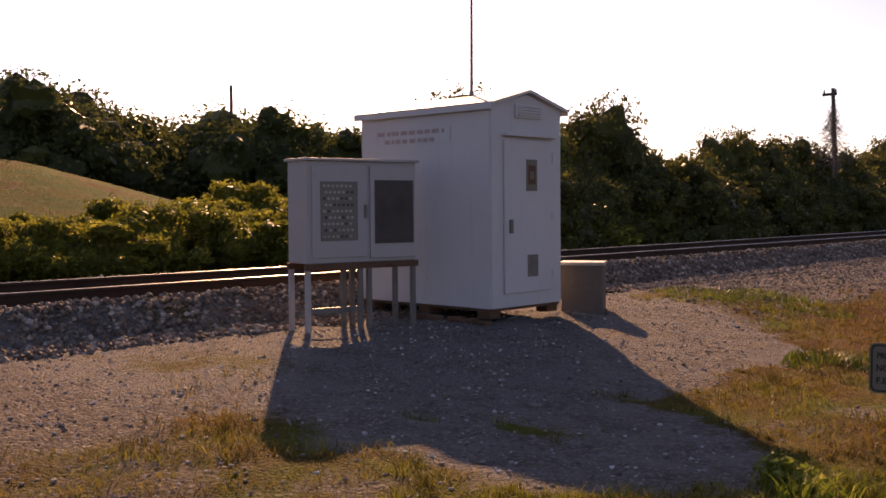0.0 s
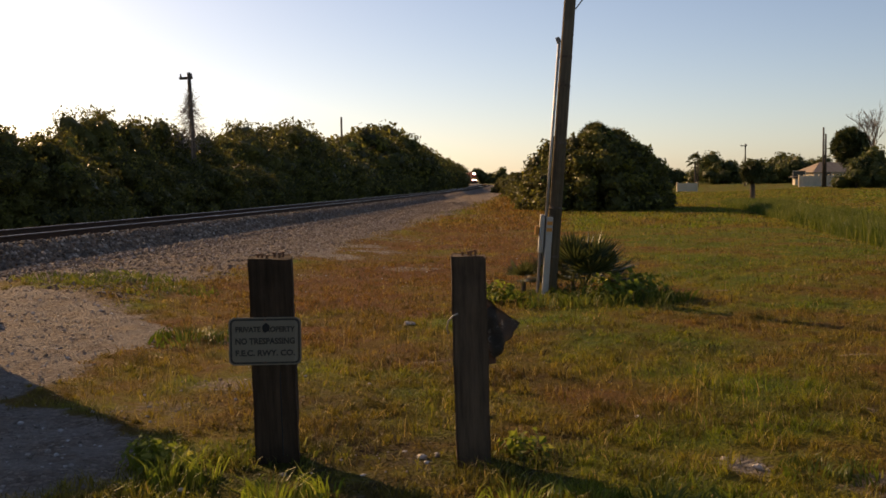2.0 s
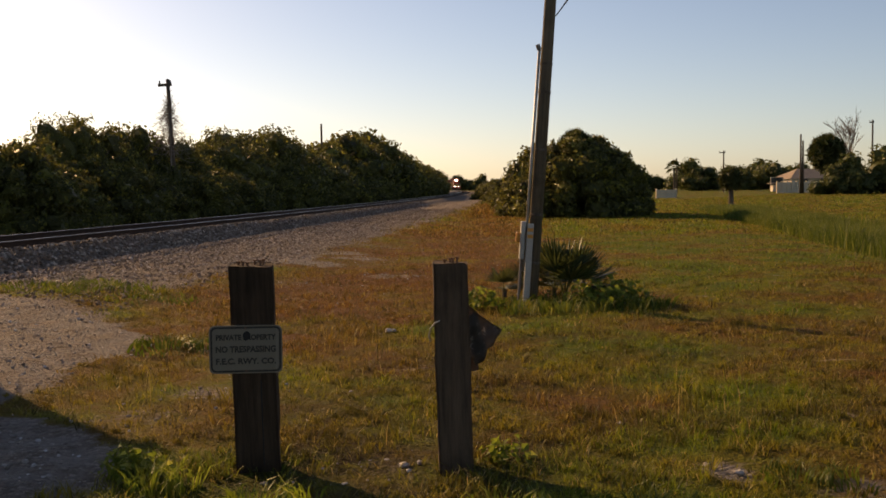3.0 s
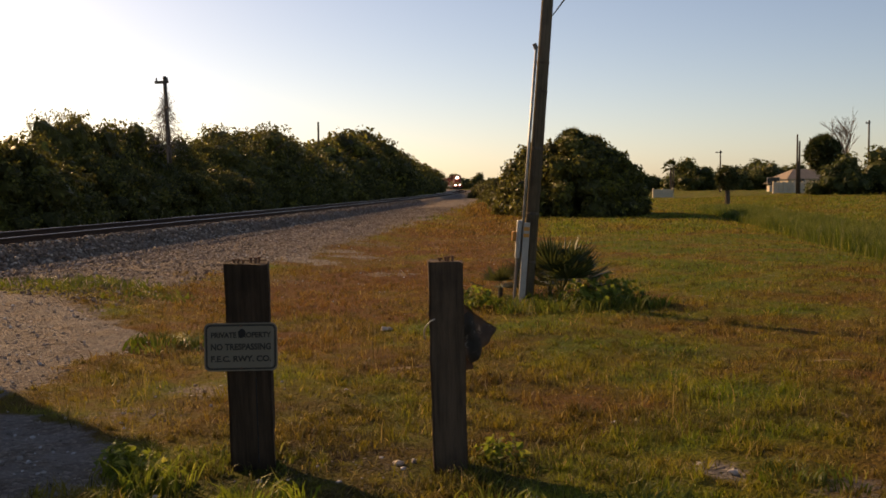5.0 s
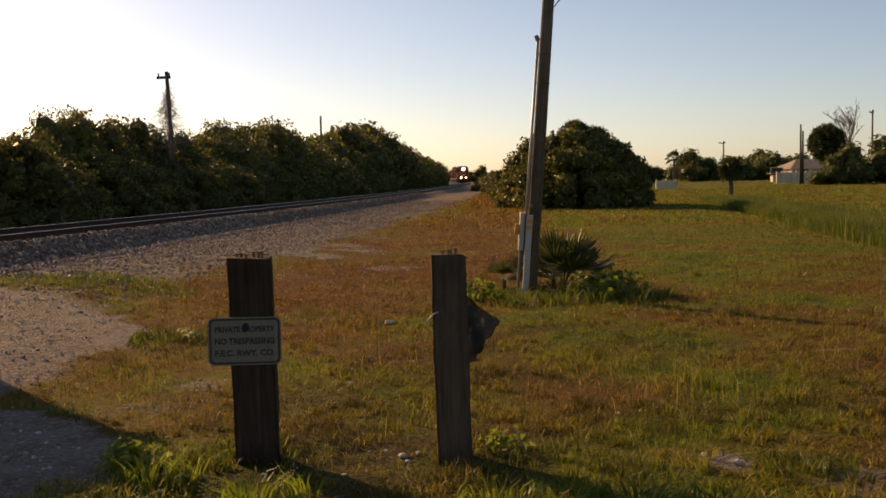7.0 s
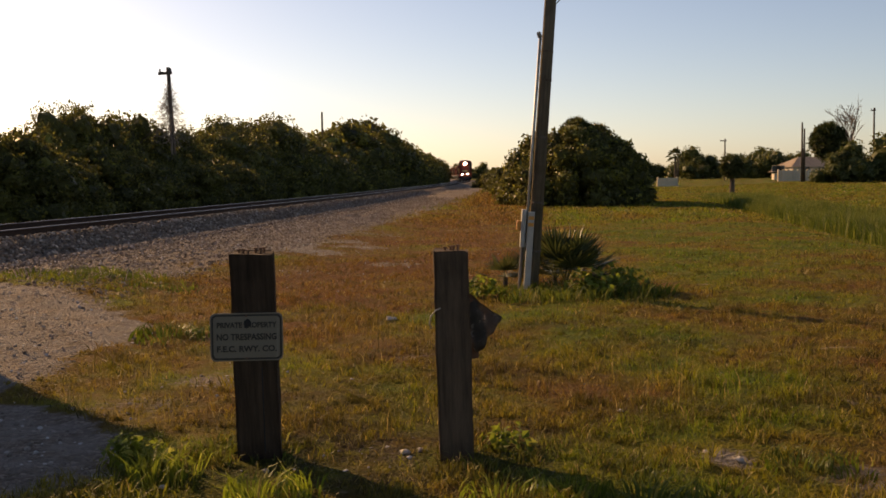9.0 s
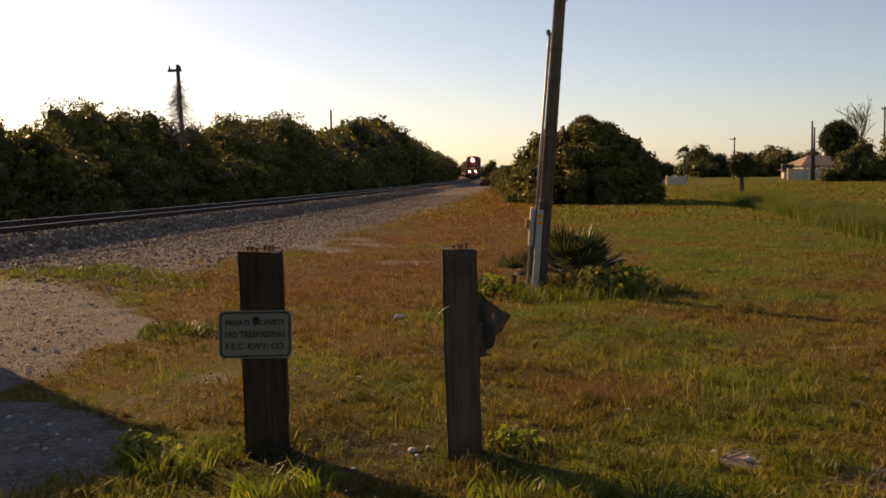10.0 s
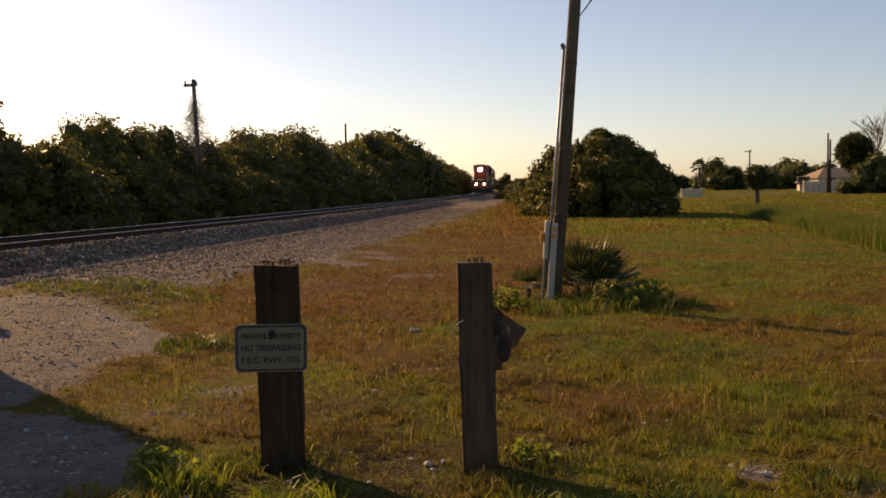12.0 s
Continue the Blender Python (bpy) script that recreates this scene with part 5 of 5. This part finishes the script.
def turf():
    rng = np.random.RandomState(5)
    n = 640000
    y = np.where(rng.rand(n) < 0.9, 2.0 + 35.2 * rng.power(0.55, n), 2.2 - 9.0 * rng.power(1.6, n))
    x = rng.uniform(-1.55, 1, n) * (3.0 + np.abs(y) * 0.62) - 0.12 * y
    w = gravel_w(x, y)
    tuft = 0.46 + 0.5 * wob(x, y, 2.6) + 0.42 * wob(x, y, 7.0, 2.0) + 0.35 * wob(x, y, 17.0, 4.0) * (y < 18)
    d = x - track_x(y)
    keep = (rng.uniform(0, 1, n) > w * 1.35 - 0.06) & (d > 4.6) & (rng.uniform(0, 1, n) < 0.12 + 1.0 * tuft)
    x, y, tuft = x[keep], y[keep], tuft[keep]
    tall = np.clip(0.5 + 0.9 * wob(x, y, 1.7, 3.0), 0.15, 1.4)
    h = (0.016 + 0.075 * np.clip(tuft, 0, 1.3) ** 2 * tall + 0.025 * rng.rand(len(x))) * (1 + 0.008 * np.abs(y)) * (1 + 0.3 * np.exp(-((y - 5) / 3.0) ** 2))
    blades_object("field_grass", "short dry olive and russet field grass", x, y, h, 6, 0.0022 + 0.00022 * np.abs(y), 1.15)


turf()


def tufts():
    """Bunches of longer blades that lean out from a common root."""
    rng = np.random.RandomState(91)
    m = 5200
    cy = 3.6 + 15 * rng.power(0.75, m)
    cx = rng.uniform(-1, 1, m) * (1.2 + 0.52 * cy) - 0.02 * cy
    keep = (rng.uniform(0, 1, m) > gravel_w(cx, cy) * 1.1) & (wob(cx, cy, 1.5, 0.8) > -0.25)
    cx, cy = cx[keep], cy[keep]
    k = rng.randint(16, 44, len(cx))
    big = rng.uniform(0.5, 1.25, len(cx)) * (0.75 + 0.5 * np.clip(wob(cx, cy, 0.8, 2.0), -0.5, 1))
    i = np.repeat(np.arange(len(cx)), k)
    a, q = rng.uniform(0, 2 * np.pi, len(i)), np.abs(rng.normal(0, 0.05, len(i))) * big[i]
    h = 0.115 * big[i] * rng.uniform(0.5, 1.1, len(i)) * np.exp(-(q / 0.12) ** 2)
    blades_object("grass_tufts", "uneven tufts of olive and straw grass", cx[i] + q * np.cos(a), cy[i] + q * np.sin(a), h, 92, 0.0024, 1.05)


tufts()


def far_turf():
    rng = np.random.RandomState(35)
    n = 230000
    y = rng.uniform(30, 105, n)
    x = rng.uniform(-6, 32, n) * y / 75
    keep = (x - track_x(y) > 6.0 + rng.uniform(-1.0, 1.0, n)) & (rng.uniform(0, 1, n) < 0.45 + 0.5 * wob(x, y, 0.8))
    x, y = x[keep], y[keep]
    h = rng.uniform(0.05, 0.13, len(x)) * (1 + 2.4 * np.exp(-((x - track_x(y) - 7.5) / 1.6) ** 2) * smoothstep(48, 58, y))
    blades_object("rough_grass", "rough grass further down the field", x, y, h, 36, 0.0004 * y, 0.8)


far_turf()


def tall_stems():
    rng = np.random.RandomState(15)
    n = 15000
    y = 5.6 + 30 * rng.power(0.8, n)
    x = rng.uniform(-3, 9, n) * (0.4 + y / 22) - 0.1 * y
    keep = (gravel_w(x, y) < 0.3) & (wob(x, y, 1.2, 0.5) > 0.05)
    x, y = x[keep], y[keep]
    blades_object("seed_stems", "thin straw-coloured seed stems standing over the turf", x, y, rng.uniform(0.10, 0.24, len(x)), 16, 0.0022, 0.4)


tall_stems()


def reeds():
    rng = np.random.RandomState(25)
    n = 130000
    y = rng.uniform(16, 60, n)
    s = 2.2 + rng.uniform(-1, 1, n) * rng.uniform(0.6, 1.5, n)
    x = 4.9 + 0.140 * y + s
    h = (0.45 + 0.42 * rng.rand(n)) * np.clip(1.25 - 0.35 * np.abs(s - 2.2), 0.3, 1) * (0.85 + 0.25 * wob(x, y, 0.8))
    blades_object("reeds", "tall green reeds standing in the swale", x, y, h, 26, 0.0065, 0.45, REED, category="reeds")


reeds()


def clump(name, x, y, r, h, n, seed, label, material, width, lean):
    rng = np.random.RandomState(seed)
    q, a = r * rng.rand(n) ** 0.7, rng.uniform(0, 2 * np.pi, n)
    blades_object(name, label, x + q * np.cos(a), y + q * np.sin(a), h * rng.uniform(0.5, 1.1, n), seed, width, lean, material)


CLUMPS = [(-1.48, 4.85, 0.18, 0.20, 130, 0.005), (-0.90, 4.58, 0.24, 0.16, 200, 0.005), (-1.68, 5.2, 0.2, 0.12, 160, 0.006), (0.25, 4.55, 0.3, 0.10, 200, 0.005),
          (0.85, 12.4, 0.5, 0.14, 260, 0.007), (1.35, 12.5, 0.6, 0.20, 300, 0.007), (0.75, 11.6, 0.4, 0.20, 120, 0.008), (1.3, 11.6, 0.4, 0.20, 140, 0.008), (1.8, 12.0, 0.5, 0.24, 220, 0.008), (2.1, 12.2, 0.45, 0.2, 200, 0.009),
          (-1.2, 5.4, 0.3, 0.1, 160, 0.006), (0.9, 4.4, 0.35, 0.12, 240, 0.005), (1.7, 4.9, 0.3, 0.1, 200, 0.005), (-5.5, 13.6, 0.9, 0.11, 520, 0.007), (-4.7, 13.2, 0.8, 0.12, 420, 0.007), (-3.9, 12.6, 0.6, 0.09, 260, 0.007), (-2.6, 9.3, 0.5, 0.12, 300, 0.008)]
for k, (x, y, r, h, n, w) in enumerate(CLUMPS):
    clump("grass_clump", x, y, r, h, n, 100 + k, "tuft of longer sunlit green grass", WEED if k < 4 else REED, w, 0.75)


def weed(x, y, r, h, n, seed, size=0.055):
    """Broad-leaved weed: low leafy mound on stalks."""
    t = root("weed", pose(x, y, gz(x, y)), "leafy bright green broadleaf weed in the turf", "weed", "weeds")
    rng = np.random.RandomState(seed)
    d = rng.normal(size=(n, 3))
    d /= np.linalg.norm(d, axis=1, keepdims=True)
    d[:, 2] = np.abs(d[:, 2])
    pos = d * np.array([r, r, h]) * (0.4 + 0.6 * rng.rand(n, 1)) + np.array([0, 0, 0.02])
    nr = d + 0.7 * rng.normal(size=(n, 3)) + np.array([0, 0, 0.7])
    nr /= np.linalg.norm(nr, axis=1, keepdims=True)
    V, F = leaf_quads(pos, nr, size * rng.uniform(0.6, 1.3, n), rng, 0.7)
    c = new("leaves", mesh_of("leaves", V, F, WEED))
    c.parent = t
    bm = bmesh.new()
    for i in range(7):
        k = pos[i * 5]
        add_rod(bm, (0, 0, -0.02), tuple(k), 0.004, 0.002, 5)
    part("stalks", bm, WEED, t)


for k, (x, y, r, h, n) in enumerate(((-1.72, 5.15, 0.16, 0.16, 110), (-1.5, 5.0, 0.14, 0.12, 80), (0.22, 5.35, 0.16, 0.14, 90), (1.6, 12.2, 0.42, 0.34, 240), (1.95, 12.6, 0.40, 0.36, 200), (0.2, 12.0, 0.3, 0.25, 150))):
    weed(x, y, r, h, n, 200 + k, 0.055 if y < 8 else 0.09)


def litter():
    rnd = random.Random(55)
    for x, y, s in ((-0.32, 5.3, 0.035), (-0.24, 5.36, 0.022), (-0.42, 5.42, 0.02), (-0.75, 10.2, 0.05), (-0.7, 10.25, 0.035), (1.38, 5.05, 0.03), (0.35, 4.62, 0.03), (-1.45, 4.75, 0.02), (-0.6, 5.0, 0.02), (1.25, 5.2, 0.025)):
        bm = bmesh.new()
        bmesh.ops.create_icosphere(bm, subdivisions=2, radius=1)
        for v in bm.verts:
            v.co *= s * (0.8 + 0.5 * noise.noise(v.co * 1.6 + Vector((x * 9, y, 0))))
            v.co.z *= 0.6
        o = part("stone", bm, PALESTONE, None)
        o.matrix_basis = pose(x, y, gz(x, y) + s * 0.3, 0, 0, rnd.uniform(0, 360))
        tagged(o, "pale stone lying in the grass", "stone", "pale stones")


litter()

motions()
